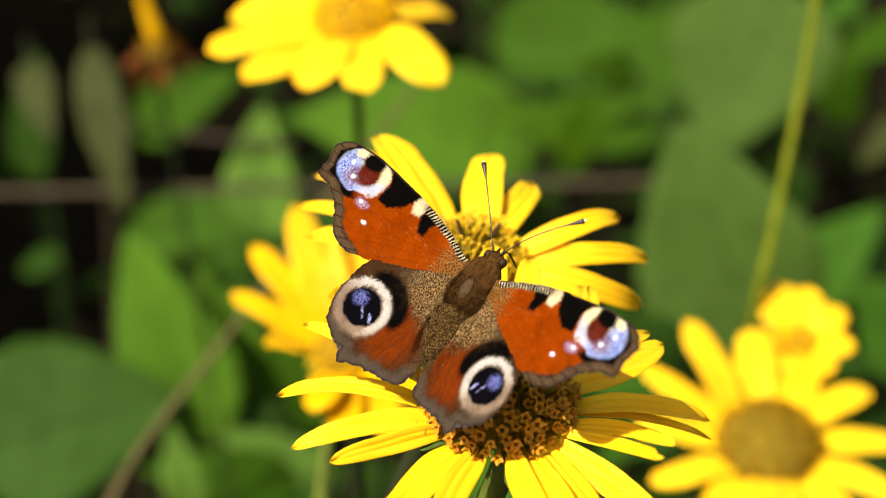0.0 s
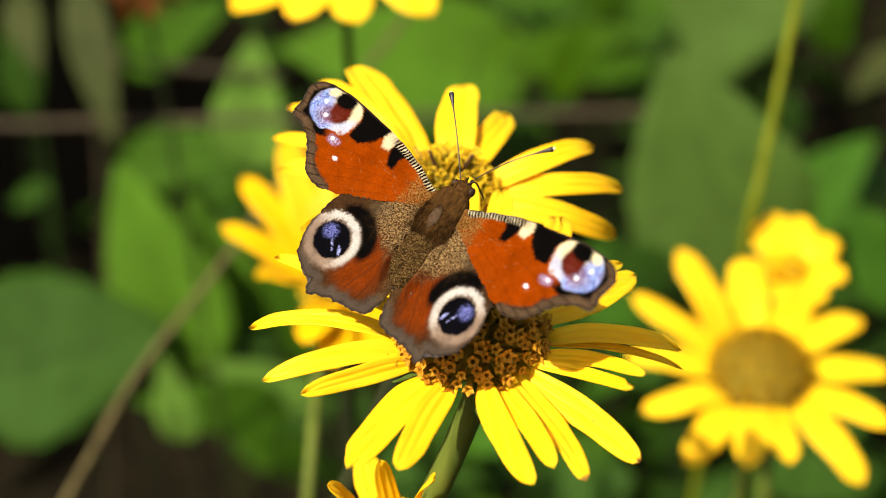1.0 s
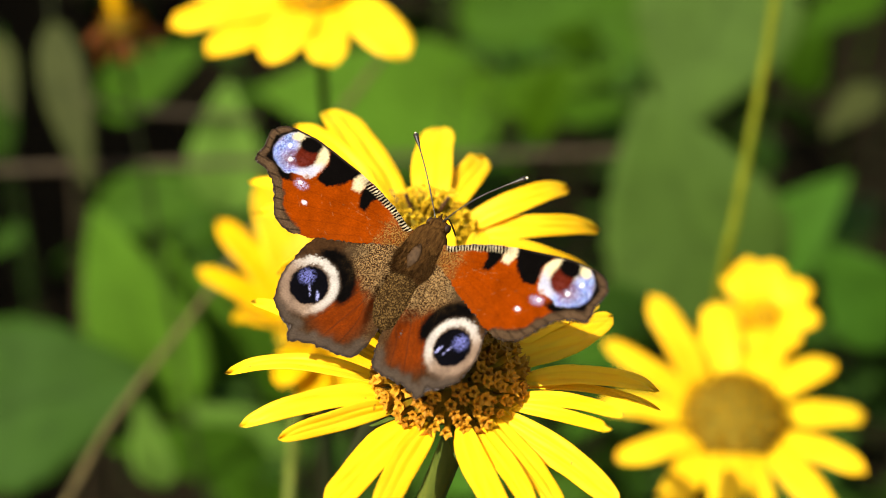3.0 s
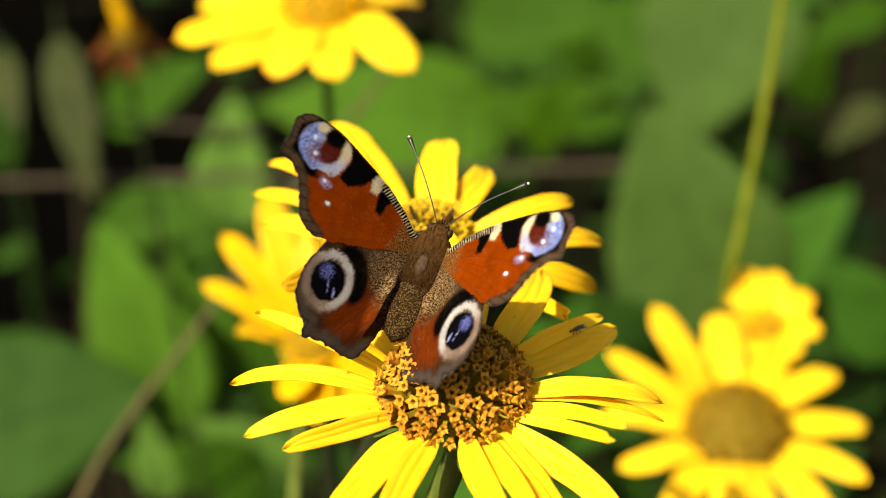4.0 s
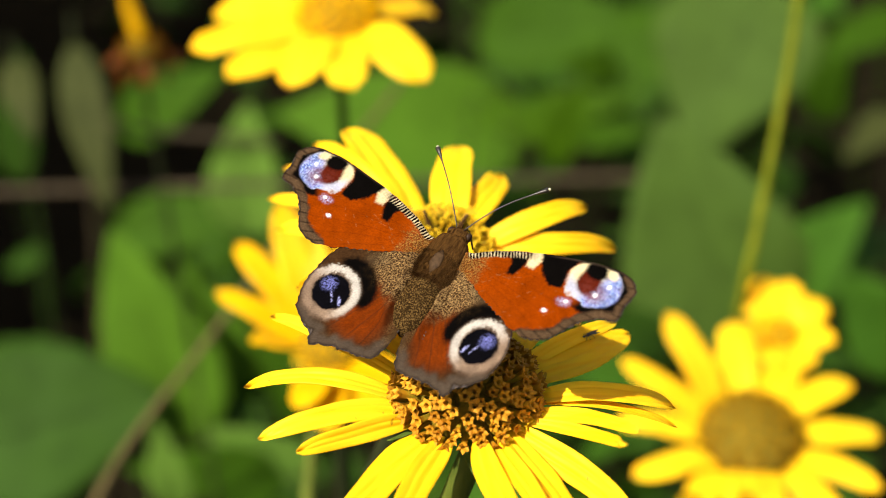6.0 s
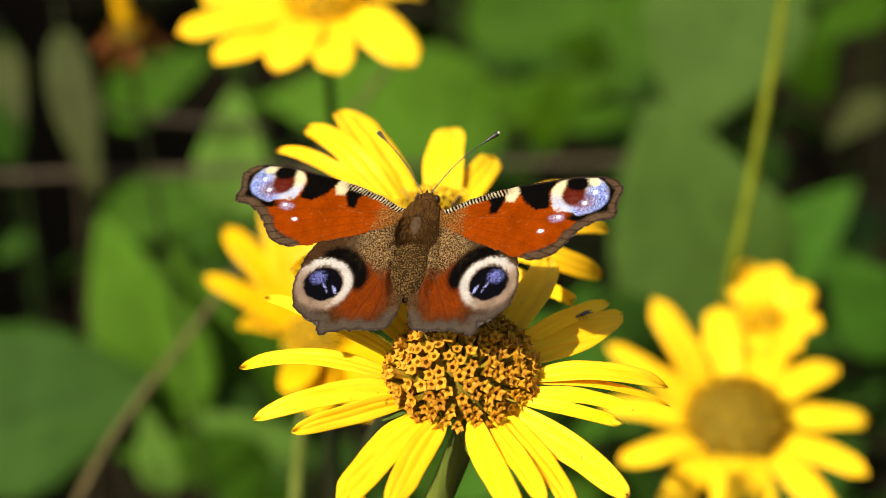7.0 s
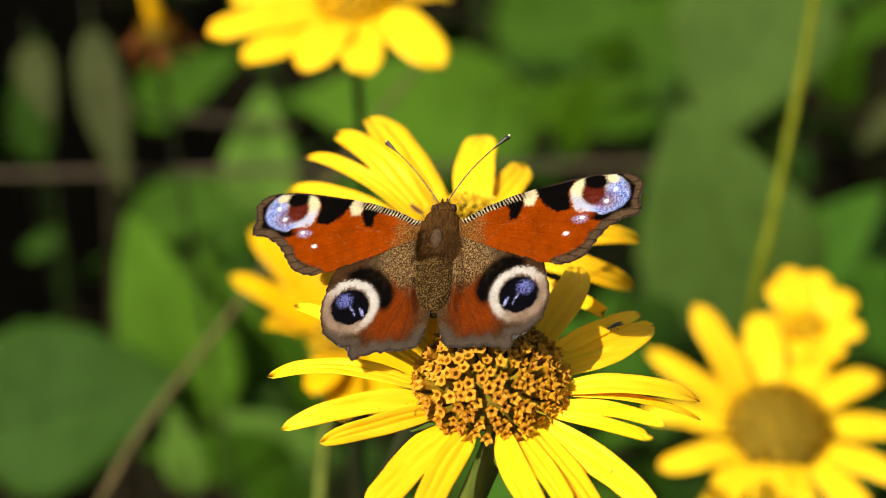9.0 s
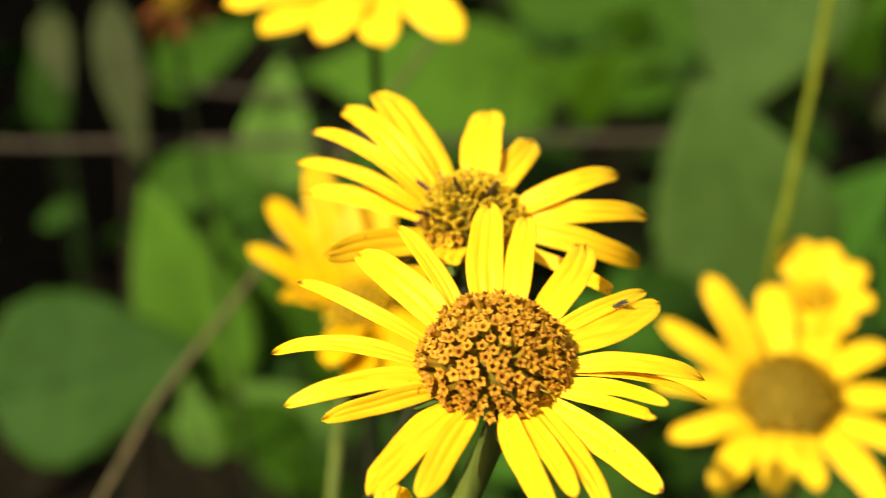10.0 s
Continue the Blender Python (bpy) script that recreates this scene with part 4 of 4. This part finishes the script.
def hind_colours(x, y):
    n1, n2, n3 = soft_noise(x, y, 3.0, 11), soft_noise(x, y, 10.0, 12), soft_noise(x, y, 1.05, 13)
    wx, wy = x + 3 * (n1 - 0.5) + 2.2 * (n3 - 0.5), y + 3 * (n2 - 0.5) + 2.2 * (n1 - 0.5)
    col = np.tile(np.array((0.030, 0.014, 0.006)), (len(x), 1)) * (0.75 + 0.5 * n1)[:, None]
    red = patch(wx, wy, [(30, -88), (76, -72), (112, -90), (120, -130), (112, -170), (84, -182), (50, -176), (28, -140)], 20)
    col = lay(col, red * (0.82 + 0.18 * n3), (0.110, 0.017, 0.0015))
    ang = np.arctan2(y + 5, x - 5)
    hair = np.abs(np.sin(ang * 46 + 3 * n2))
    col = lay(col, red * 0.35 * smooth(0.5, 0.95, hair), (0.055, 0.012, 0.002))
    for a in (-0.55, -0.78, -0.98, -1.15, -1.30, -1.45):
        v = np.abs(ang - a) * np.hypot(x - 5, y + 5)
        col = lay(col, 0.4 * (1 - smooth(0.5, 1.8, v)) * smooth(60, 110, -y), (0.020, 0.010, 0.005))
    # grey-brown margin
    d, _, _, _ = poly_distance(x, y, HIND[5:22], False)
    rim = 1 - smooth(9, 27, d + 8 * (n2 - 0.5))
    col = lay(col, rim * smooth(-140, -170, y), (0.046, 0.033, 0.024))
    r = np.hypot(wx - 146, (wy + 117) / 0.97)
    toward = (-(wx - 146) * 0.70 + (wy + 117) * 0.71) / np.maximum(r, 1)
    dark = (1 - smooth(74, 88, r + 14 * smooth(0.98, 0.55, toward))) * smooth(0.42, 0.70, toward)
    col = lay(col, dark, BLACK)
    # ring: cream within, dusky rose outside, thin on the outer side
    outer = 53 + 3 * smooth(0.3, -0.6, toward)
    halo = 1 - smooth(outer - 12, outer + 4, r)
    rose = (0.75 + 0.5 * n2)[:, None] * np.array((0.120, 0.080, 0.056))[None, :]
    col = col * (1 - halo[:, None]) + rose * halo[:, None]
    cream = (1 - smooth(3.5, 11, np.abs(r - 42.5 + 4 * (n1 - 0.5)))) * (0.34 + 0.66 * smooth(-0.95, 0.1, toward)) * (0.7 + 0.35 * n2)
    tone = smooth(-0.6, 0.5, toward)[:, None]
    pale_ring = np.array((0.37, 0.345, 0.32))[None, :] * tone + np.array((0.21, 0.145, 0.105))[None, :] * (1 - tone)
    cream = np.clip(cream, 0, 1)[:, None]
    col = col * (1 - cream) + pale_ring * cream
    hole = 1 - smooth(30, 33, np.hypot((wx - 146) / 1.04, (wy + 118) / 0.98))
    col = lay(col, 0.7 * (1 - smooth(32, 37, r)), (0.045, 0.030, 0.024))
    col = lay(col, hole, (0.0022, 0.0020, 0.0030))
    streak = smooth(0.42, 0.60, 0.75 * n3 + 0.25 * n1)
    col = lay(col, spot(wx, wy, 157, -106, 13, 13, -0.7, 0.4) * streak, (0.11, 0.12, 0.34))
    for cx, cy, rx, ry in ((143, -122, 2.2, 5), (137, -133, 2.0, 3), (125, -128, 3.0, 8)):
        col = lay(col, spot(wx, wy, cx, cy, rx, ry, -0.5, 0.4) * smooth(0.28, 0.5, n3), (0.22, 0.23, 0.46))
    # gold-dusted base
    far = np.hypot(x * 0.86, (y + 22) * 1.2) + 18 * (n2 - 0.5)
    base = np.maximum(1 - smooth(74, 118, far), 0.6 * (1 - smooth(16, 36, x + 10 * (n2 - 0.5))) * smooth(-190, -150, y))
    gold = smooth(0.52, 0.62, n3) * (0.30 + 0.70 * (1 - smooth(70, 118, far)))
    dust = np.array((0.028, 0.013, 0.005))[None, :] * (1 - gold)[:, None] + np.array(GOLD)[None, :] * gold[:, None]
    speck = base * smooth(0.25, 0.6, 0.5 * n1 + 0.5 * base + 0.12) * (1 - 0.9 * dark) * (1 - halo)
    col = col * (1 - speck[:, None]) + dust * speck[:, None]
    pale = spot(wx, wy, 100, -36, 22, 14, -0.5, 0.6) * 0.4 * (1 - dark)
    col = lay(col, pale, (0.05, 0.035, 0.02))
    inner = 1 - smooth(8, 20, x + 6 * (n1 - 0.5))
    col = lay(col, inner * smooth(20, 60, -y) * 0.7, (0.034, 0.018, 0.008))
    return lay(col, 0.6 * (1 - smooth(1.5, 5, d)), (0.012, 0.008, 0.006))


def wing_mesh(outline, colours, side, twist, step, lower):
    """A wing sheet cut to its outline, with its scale colours; x runs out from the hinge."""
    ragged = []
    pairs = list(zip(outline, outline[1:] + outline[:1]))
    rr = random.Random(3)
    for k, ((ax, ay), (bx, by)) in enumerate(pairs):
        for q in range(6):
            t = q / 6
            j = 2.6 if q else 0.8
            ragged.append((ax + (bx - ax) * t + rr.uniform(-j, j) * (abs(bx - ax) < 60), ay + (by - ay) * t + rr.uniform(-j, j) * (k > 8)))
    xs = np.arange(min(p[0] for p in outline) - step, max(p[0] for p in outline) + 2 * step, step)
    ys = np.arange(min(p[1] for p in outline) - step, max(p[1] for p in outline) + 2 * step, step)
    gx, gy = np.meshgrid(xs, ys, indexing="ij")
    fx, fy = gx.ravel(), gy.ravel()
    d, ins, nx, ny = poly_distance(fx, fy, ragged)
    ins2 = ins.reshape(gx.shape)
    keep = ins2[:-1, :-1] | ins2[1:, :-1] | ins2[:-1, 1:] | ins2[1:, 1:]
    px, py = np.where(ins, fx, nx), np.where(ins, fy, ny)
    idx = np.arange(fx.size).reshape(gx.shape)
    quads = np.stack([idx[:-1, :-1][keep], idx[1:, :-1][keep], idx[1:, 1:][keep], idx[:-1, 1:][keep]], 1)
    used, inv = np.unique(quads, return_inverse=True)
    quads = inv.reshape(-1, 4)
    px, py = px[used], py[used]
    c, s = math.cos(radians(twist)), math.sin(radians(twist))
    qx, qy = px * c - py * s, px * s + py * c
    z = 9 * np.sin(np.clip(px / 350, 0, 1) * 2.6) + 0.8 * np.sin(np.arctan2(py - 10, px) * 24) * smooth(40, 120, np.hypot(px, py)) - 0.6 * lower
    if outline[0][1] < 20:
        z = z + 30 * np.exp(-((px - 40 + 0.10 * np.abs(py + 85)) / 8) ** 2) * smooth(-30, -60, py) * smooth(-165, -120, py)
    co = np.stack([side * (qx * U - HINGE), qy * U, z * U * 0.5 - 0.00005 * lower], 1)
    if (side < 0) != bool(lower):
        quads = quads[:, ::-1]
    me = bpy.data.meshes.new("wing")
    me.from_pydata(co.tolist(), [], quads.tolist())
    if colours is not None:
        att = me.color_attributes.new("scales", "FLOAT_COLOR", "POINT")
        rgba = np.ones((len(px), 4), np.float32)
        rgba[:, :3] = np.clip(colours(px, py), 0, 1)
        att.data.foreach_set("color", rgba.ravel())
    me.materials.append(WING if colours is not None else UNDER)
    me.shade_smooth()
    return me


def blob(bm, centre, radii, turn=0.0, rough=0.0, sub=3):
    made = bmesh.ops.create_icosphere(bm, subdivisions=sub, radius=1)["verts"]
    m = Matrix.Translation(Vector(centre)) @ Matrix.Rotation(turn, 4, "X") @ Matrix.Diagonal((*radii, 1))
    for v in made:
        k = 1 + rough * noise.noise(v.co * 5)
        v.co = m @ (v.co * k)


def butterfly():
    rng = random.Random(9)
    top = new("butterfly")
    tagged(top, "reddish-brown butterfly with blue eyespots on its spread wings", "butterfly")
    k = U
    bm = bmesh.new()
    pts = [(0, -46, -9), (0, -34, -4), (0, -14, 0), (0, 10, 0), (0, 32, -2), (0, 46, -4), (0, 54, -6)]
    tube(bm, spline([tuple(c * k for c in p) for p in pts], 3), [r * k for r in np.interp(np.linspace(0, 1, 19), [0, 0.12, 0.35, 0.6, 0.8, 1], [24, 33, 37, 36, 30, 19])], 18)
    for v in bm.verts:
        v.co.z = -3 * k + 0.53 * (v.co.z + 3 * k)
        v.co *= 1 + 0.05 * noise.noise(v.co * 900)
    part("thorax", bm, FUR, top, "brown furry thorax")
    bm = bmesh.new()
    tube(bm, [(0, -28 * k, 20 * k), (0, -10 * k, 22 * k), (0, 6 * k, 22 * k), (0, 18 * k, 19 * k)], [1 * k, 11 * k, 9 * k, 1 * k], 12)
    for v in bm.verts:
        v.co.z = 16 * k + 0.30 * (v.co.z - 16 * k)
    part("back_plate", bm, BACK_PLATE, top, "bare grey-brown plate on the back")
    bm = bmesh.new()
    pts = [(0, -30, -2), (0, -60, 0), (0, -90, -2), (0, -108, -7), (0, -124, -13), (0, -138, -19)]
    tube(bm, spline([tuple(c * k for c in p) for p in pts], 4), [r * k for r in np.interp(np.linspace(0, 1, 21), [0, 0.2, 0.45, 0.75, 1], [28, 35, 36, 25, 3])], 18)
    for v in bm.verts:
        v.co.z = -6 * k + 0.58 * (v.co.z + 6 * k)
        v.co.z += 0.6 * k * math.sin(v.co.y / k * 0.42)
    part("abdomen", bm, BODY, top, "dark brown tapering abdomen dusted with gold")
    bm = bmesh.new()
    blob(bm, (0, 58 * k, -6 * k), (21 * k, 17 * k, 13 * k), 0, 0.06)
    head = part("head", bm, FUR, top)
    for s in (-1, 1):
        bm = bmesh.new()
        blob(bm, (s * 17 * k, 63 * k, -6 * k), (5.5 * k, 8 * k, 8 * k))
        part("eye", bm, EYE_BROWN, head, "dark round eye")
        bm = bmesh.new()
        tube(bm, [(s * 4 * k, 68 * k, -10 * k), (s * 5 * k, 76 * k, -8 * k), (s * 4 * k, 83 * k, -6 * k)], [3 * k, 3 * k, 1.0 * k], 6)
        part("palp", bm, FUR, head)
        # antenna
        bm = bmesh.new()
        ways = Vector((s * math.sin(radians(41)), math.cos(radians(41)), 0.10)).normalized()
        a0 = Vector((s * 6 * k, 68 * k, 2 * k))
        line = [a0 + ways * (L * k) + Vector((s * -6 * k * math.sin(L / 50), 0, 8 * k * math.sin(L / 50))) for L in range(0, 158, 6)]
        tube(bm, line, [(0.9 + 0.3 * (i % 2)) * k if i < len(line) - 5 else (1.5 + 0.8 * (i - len(line) + 5)) * k for i in range(len(line))], 6)
        feeler = part("antenna", bm, CHITIN, top, "thin dark antenna with a clubbed tip")
        bm = bmesh.new()
        blob(bm, line[-1] + ways * 2 * k, (2.4 * k, 2.4 * k, 2.4 * k), sub=2)
        part("tip", bm, PALE_TIP, feeler, "pale antenna tip")
        # legs
        for y0, y1, x1 in ((30, 60, 50), (10, 0, 70), (-12, -50, 60)):
            bm = bmesh.new()
            tube(bm, spline([(s * 10 * k, y0 * k, -20 * k), (s * x1 * 0.8 * k, (y0 + y1) / 2 * k, -28 * k), (s * x1 * 0.9 * k, y1 * k, -75 * k), (s * x1 * k, (y1 + 4) * k, -90 * k)], 4), [3.4 * k] * 5 + [2.2 * k] * 5 + [1.5 * k] * 3, 5)
            part("leg", bm, CHITIN, top, "thin dark leg")
    bm = bmesh.new()
    tube(bm, spline([(0, 70 * k, -14 * k), (0, 84 * k, -26 * k), (0, 80 * k, -60 * k), (0, 76 * k, -80 * k)], 4), 1.6 * k, 5)
    part("proboscis", bm, CHITIN, head)
    # fur
    bm = bmesh.new()
    for _ in range(13000):
        t = rng.random()
        a = rng.uniform(0, math.tau)
        if t < 0.45:
            y = rng.uniform(-44, 50)
            w = np.interp(y, [-46, -36, -10, 12, 34, 54], [24, 33, 37, 36, 30, 19])
            d = Vector((math.cos(a), 0, abs(math.sin(a))))
            if abs(d.x * w) < 9 and -20 < y < 12 and rng.random() < 0.8:
                continue
            p = Vector((w * d.x, y, -3 + 0.53 * w * d.z)) * k
            L = rng.uniform(5, 11) * k
        elif t < 0.58:
            d = Vector((math.cos(a), math.sin(a), rng.uniform(-0.1, 1))).normalized()
            p = Vector((16 * d.x, 58 + 15 * d.y, -6 + 12 * d.z)) * k
            L = rng.uniform(5, 11) * k
        elif t < 0.80:
            y = rng.uniform(-124, -30)
            side = 1 if rng.random() < 0.5 else -1
            w = np.interp(-y, [30, 60, 90, 150], [28, 35, 36, 8]) * rng.uniform(0.9, 1.12)
            d = Vector((side, 0, 0.3)).normalized()
            p = Vector((w * side, y, -4)) * k
            L = rng.uniform(6, 12) * k
        else:
            # hairs on the wing bases
            if rng.random() < 0.7:
                continue
            side = 1 if rng.random() < 0.5 else -1
            d = Vector((side, 0, 0.5)).normalized()
            p = Vector((side * (28 + abs(rng.gauss(0, 10))), rng.gauss(-18, 24), 4)) * k
            L = rng.uniform(7, 14) * k
        lie = (d * 0.5 + Vector((rng.uniform(-0.4, 0.4), -1.0, rng.uniform(0.0, 0.30)))).normalized()
        o = lie.orthogonal().normalized() * 0.40 * k
        v = [bm.verts.new(p + o), bm.verts.new(p - o), bm.verts.new(p + lie.cross(o)), bm.verts.new(p + lie * L)]
        for i in range(3):
            bm.faces.new((v[i], v[(i + 1) % 3], v[3]))
    tagged(part("fur", bm, HAIR, top, "short brown hairs", smooth=False), kind="stuff")
    wings = {}
    for s, word in ((-1, "left"), (1, "right")):
        for kind, outline, colours, twist in (("forewing", FORE, fore_colours, -2.5), ("hindwing", HIND, hind_colours, 2.5)):
            ob = new(kind, wing_mesh(outline, colours, s, twist, 0.9, 0))
            ob.parent = top
            tagged(ob, "orange-red forewing with a blue and cream eyespot" if kind == "forewing" else "brown-red hindwing with a blue-black eyespot ringed in cream")
            un = new("underside", wing_mesh(outline, None, s, twist, 6.0, 1))
            un.parent = ob
            tagged(un, "blackish wing underside")
            wings[word, kind] = ob
    return top, wings


insect, wings = butterfly()


def fly(rows):
    walk(insect, [(r[0], pose(*r[1:7])) for r in rows])
    for s, word, lift, sweep in ((-1, "left", 7, {"forewing": 9, "hindwing": 11}), (1, "right", 8, {"forewing": 10, "hindwing": 12})):
        for kind, z in (("forewing", 0.00016), ("hindwing", 0.00002)):
            walk(wings[word, kind], [(r[0], Matrix.Translation((s * HINGE, 0, z)) @ pose(0, 0, 0, 0, -s * r[lift], 0) @ pose(0, 0, 0, 0, 0, s * r[sweep[kind]])) for r in rows])


# ---------------------------------------------------------------- what moves
SWAY_NEAR = [  # seconds, tilt about x and about y in degrees
    (0, 0.047, 0.241),
    (0.5, 0.099, 0.319),
    (1, 0.087, 0.042),
    (1.5, 0.088, 0.081),
    (1.8, 0.123, 0.053),
    (2, 0.138, 0.102),
    (2.5, 0.109, 0.043),
    (2.7, 0.120, 0.042),
    (3.8, 0.054, 0.039),
    (4, 0.057, 0.038),
    (4.5, -0.000, -0.000),
    (5, -0.019, -0.000),
    (6.3, -0.051, 0.061),
    (6.5, -0.061, 0.072),
    (7, -0.112, 0.096),
    (7.5, -0.196, -0.025),
    (8, -0.028, 0.140),
    (8.5, 0.135, 0.174),
    (9, 0.039, 0.136),
    (9.5, 0.086, 0.095),
    (9.7, 0.146, 0.191),
    (9.8, 0.147, 0.279),
    (9.9, 0.169, 0.214),
    (10, 0.142, 0.023),
]
SWAY_RIGHT = [
    (0, -0.054, 0.141),
    (0.5, -0.029, 0.190),
    (1, -0.103, 0.191),
    (1.5, 0.087, 0.114),
    (2, 0.157, 0.091),
    (2.5, 0.272, 0.065),
    (4, -0.011, 0.035),
    (4.5, -0.000, 0.000),
    (5, -0.122, -0.012),
    (6.5, -0.154, 0.096),
    (7, -0.033, -0.001),
    (7.5, 0.125, 0.045),
    (8, -0.052, 0.220),
    (8.5, 0.182, 0.210),
    (9, 0.045, 0.322),
    (9.5, 0.137, 0.315),
    (10, -0.126, 0.242),
]
FLIGHT = [  # seconds, place, turn, wing lift left and right, forewing sweep left and right, hindwing sweep left and right
    (0, -0.00166, 0.00223, 0.81762, 42.44, 7.37, -42.35, 11.6, 15.1, -0.9, -5.8, -5.5, -3.2),
    (0.5, -0.00087, 0.00181, 0.81748, 40.93, 6.63, -42.49, 7.3, 10.3, -1.2, -6.1, -5.9, -4.2),
    (1, -0.00478, 0.00176, 0.81820, 40.14, 6.96, -41.04, 3.8, 10.6, -1.1, -6.9, -5.5, -4.5),
    (1.5, -0.00386, 0.00387, 0.81683, 42.34, 9.13, -41.28, 10.1, 26.0, -0.8, -3.0, -0.8, -1.1),
    (1.6, -0.00448, 0.00737, 0.81613, 47.77, 22.26, -39.31, 62.0, 68.0, -2.8, -1.6, 1.1, 2.5),
    (1.7, -0.00441, 0.00718, 0.81561, 46.13, 21.14, -38.69, 67.1, 71.2, -3.0, -1.7, 1.2, 2.6),
    (1.8, -0.00430, 0.00687, 0.81476, 43.39, 19.28, -37.65, 65.3, 67.4, -3.4, -1.8, 1.4, 2.8),
    (1.9, -0.00391, 0.00568, 0.81544, 45.41, 10.23, -38.35, 40.0, 50.0, 1.9, -2.0, 3.6, 3.0),
    (2, -0.00352, 0.00450, 0.81611, 47.43, 1.18, -39.05, 7.7, 29.1, 7.2, -2.1, 5.8, 3.1),
    (2.5, -0.00458, 0.00362, 0.81739, 40.50, 4.68, -34.83, 9.5, 13.9, 0.3, -5.2, -4.3, -2.4),
    (2.7, -0.00448, 0.00331, 0.81774, 39.36, 4.94, -34.26, 7.2, 12.5, 0.9, -5.7, -4.2, -2.7),
    (3.5, -0.00448, 0.00331, 0.81774, 39.36, 4.94, -34.26, 7.2, 12.5, 0.9, -5.7, -4.2, -2.7),
    (3.8, -0.00451, 0.00967, 0.81495, 43.49, 16.78, -17.12, 55.4, 64.0, 2.5, 4.0, 8.9, 10.4),
    (4, -0.00438, 0.00775, 0.81623, 46.40, 11.77, -23.05, 50.5, 45.4, 3.7, 5.1, 5.5, 8.6),
    (4.5, -0.00466, 0.00775, 0.81733, 44.92, 2.12, -32.97, 11.8, 20.8, 4.2, 1.1, 0.8, 2.8),
    (5, -0.00439, 0.00615, 0.81835, 33.15, 5.12, -31.91, 3.5, 12.9, 1.5, -5.2, -4.1, -1.3),
    (5.7, -0.00439, 0.00615, 0.81835, 33.15, 5.12, -31.91, 3.5, 12.9, 1.5, -5.2, -4.1, -1.3),
    (6.3, -0.00370, 0.00805, 0.81876, 30.72, 5.14, -31.44, -2.5, 9.6, 0.3, -6.0, -5.6, -1.6),
    (6.5, -0.00413, 0.00883, 0.81927, 28.16, 2.32, -28.58, -0.1, 8.6, 0.2, -5.7, -7.1, -2.4),
    (7, -0.00539, 0.01270, 0.81814, 27.91, -7.46, -16.23, 2.4, 7.9, 1.8, -5.2, -4.3, -1.8),
    (7.5, -0.00807, 0.01387, 0.81812, 29.02, -9.77, -12.61, 1.4, 7.0, 0.9, -3.8, -4.2, -2.1),
    (8, -0.00553, 0.01301, 0.81644, 23.56, -7.41, -11.31, -2.1, 5.3, 3.2, -4.1, -5.2, -3.2),
    (8.5, -0.00565, 0.01194, 0.81580, 28.78, -7.93, -10.09, -2.8, 4.4, 1.1, -2.3, -5.0, -1.7),
    (9, -0.00632, 0.01115, 0.81738, 32.69, -9.32, -11.46, -2.6, 6.4, 0.3, -2.4, -3.9, -1.1),
    (9.35, -0.00595, 0.01068, 0.81766, 32.04, -7.88, -14.29, -1.5, 7.4, 0.4, -2.3, -4.0, -1.0),
    (9.5, -0.00387, 0.00803, 0.81923, 28.35, 0.27, -30.33, 5.1, 13.0, 0.8, -1.6, -4.4, -0.4),
    (9.7, -0.00008, 0.00653, 0.81932, 24.78, 3.27, -37.24, 4.8, 12.6, -0.3, -1.5, -6.3, -0.1),
    (9.8, -0.00032, 0.01139, 0.81996, 22.45, 9.70, -30.59, 81.0, 75.1, -3.1, 2.1, 1.6, 11.4),
    (9.9, 0.01905, 0.06243, 0.86766, 22.22, 21.54, -40.92, 30.0, 35.0, 0.0, 8.0, 0.0, 0.0),
    (10, 0.04190, 0.10604, 0.89925, 22.22, 21.54, -40.92, 65.0, 70.0, 0.0, 8.0, 0.0, 0.0),
]


def motions():
    for thing in (near, behind, low):
        walk(thing, [(t, pose(*thing.location, a, b, 0)) for t, a, b in SWAY_NEAR])
    for thing in (right, young):
        walk(thing, [(t, pose(*thing.location, a, b, 0)) for t, a, b in SWAY_RIGHT])
    walk(fly_on_petal, [(t, pose(*near.location, a, b, 0) @ FLY_AT) for t, a, b in SWAY_NEAR])
    fly(FLIGHT)


motions()
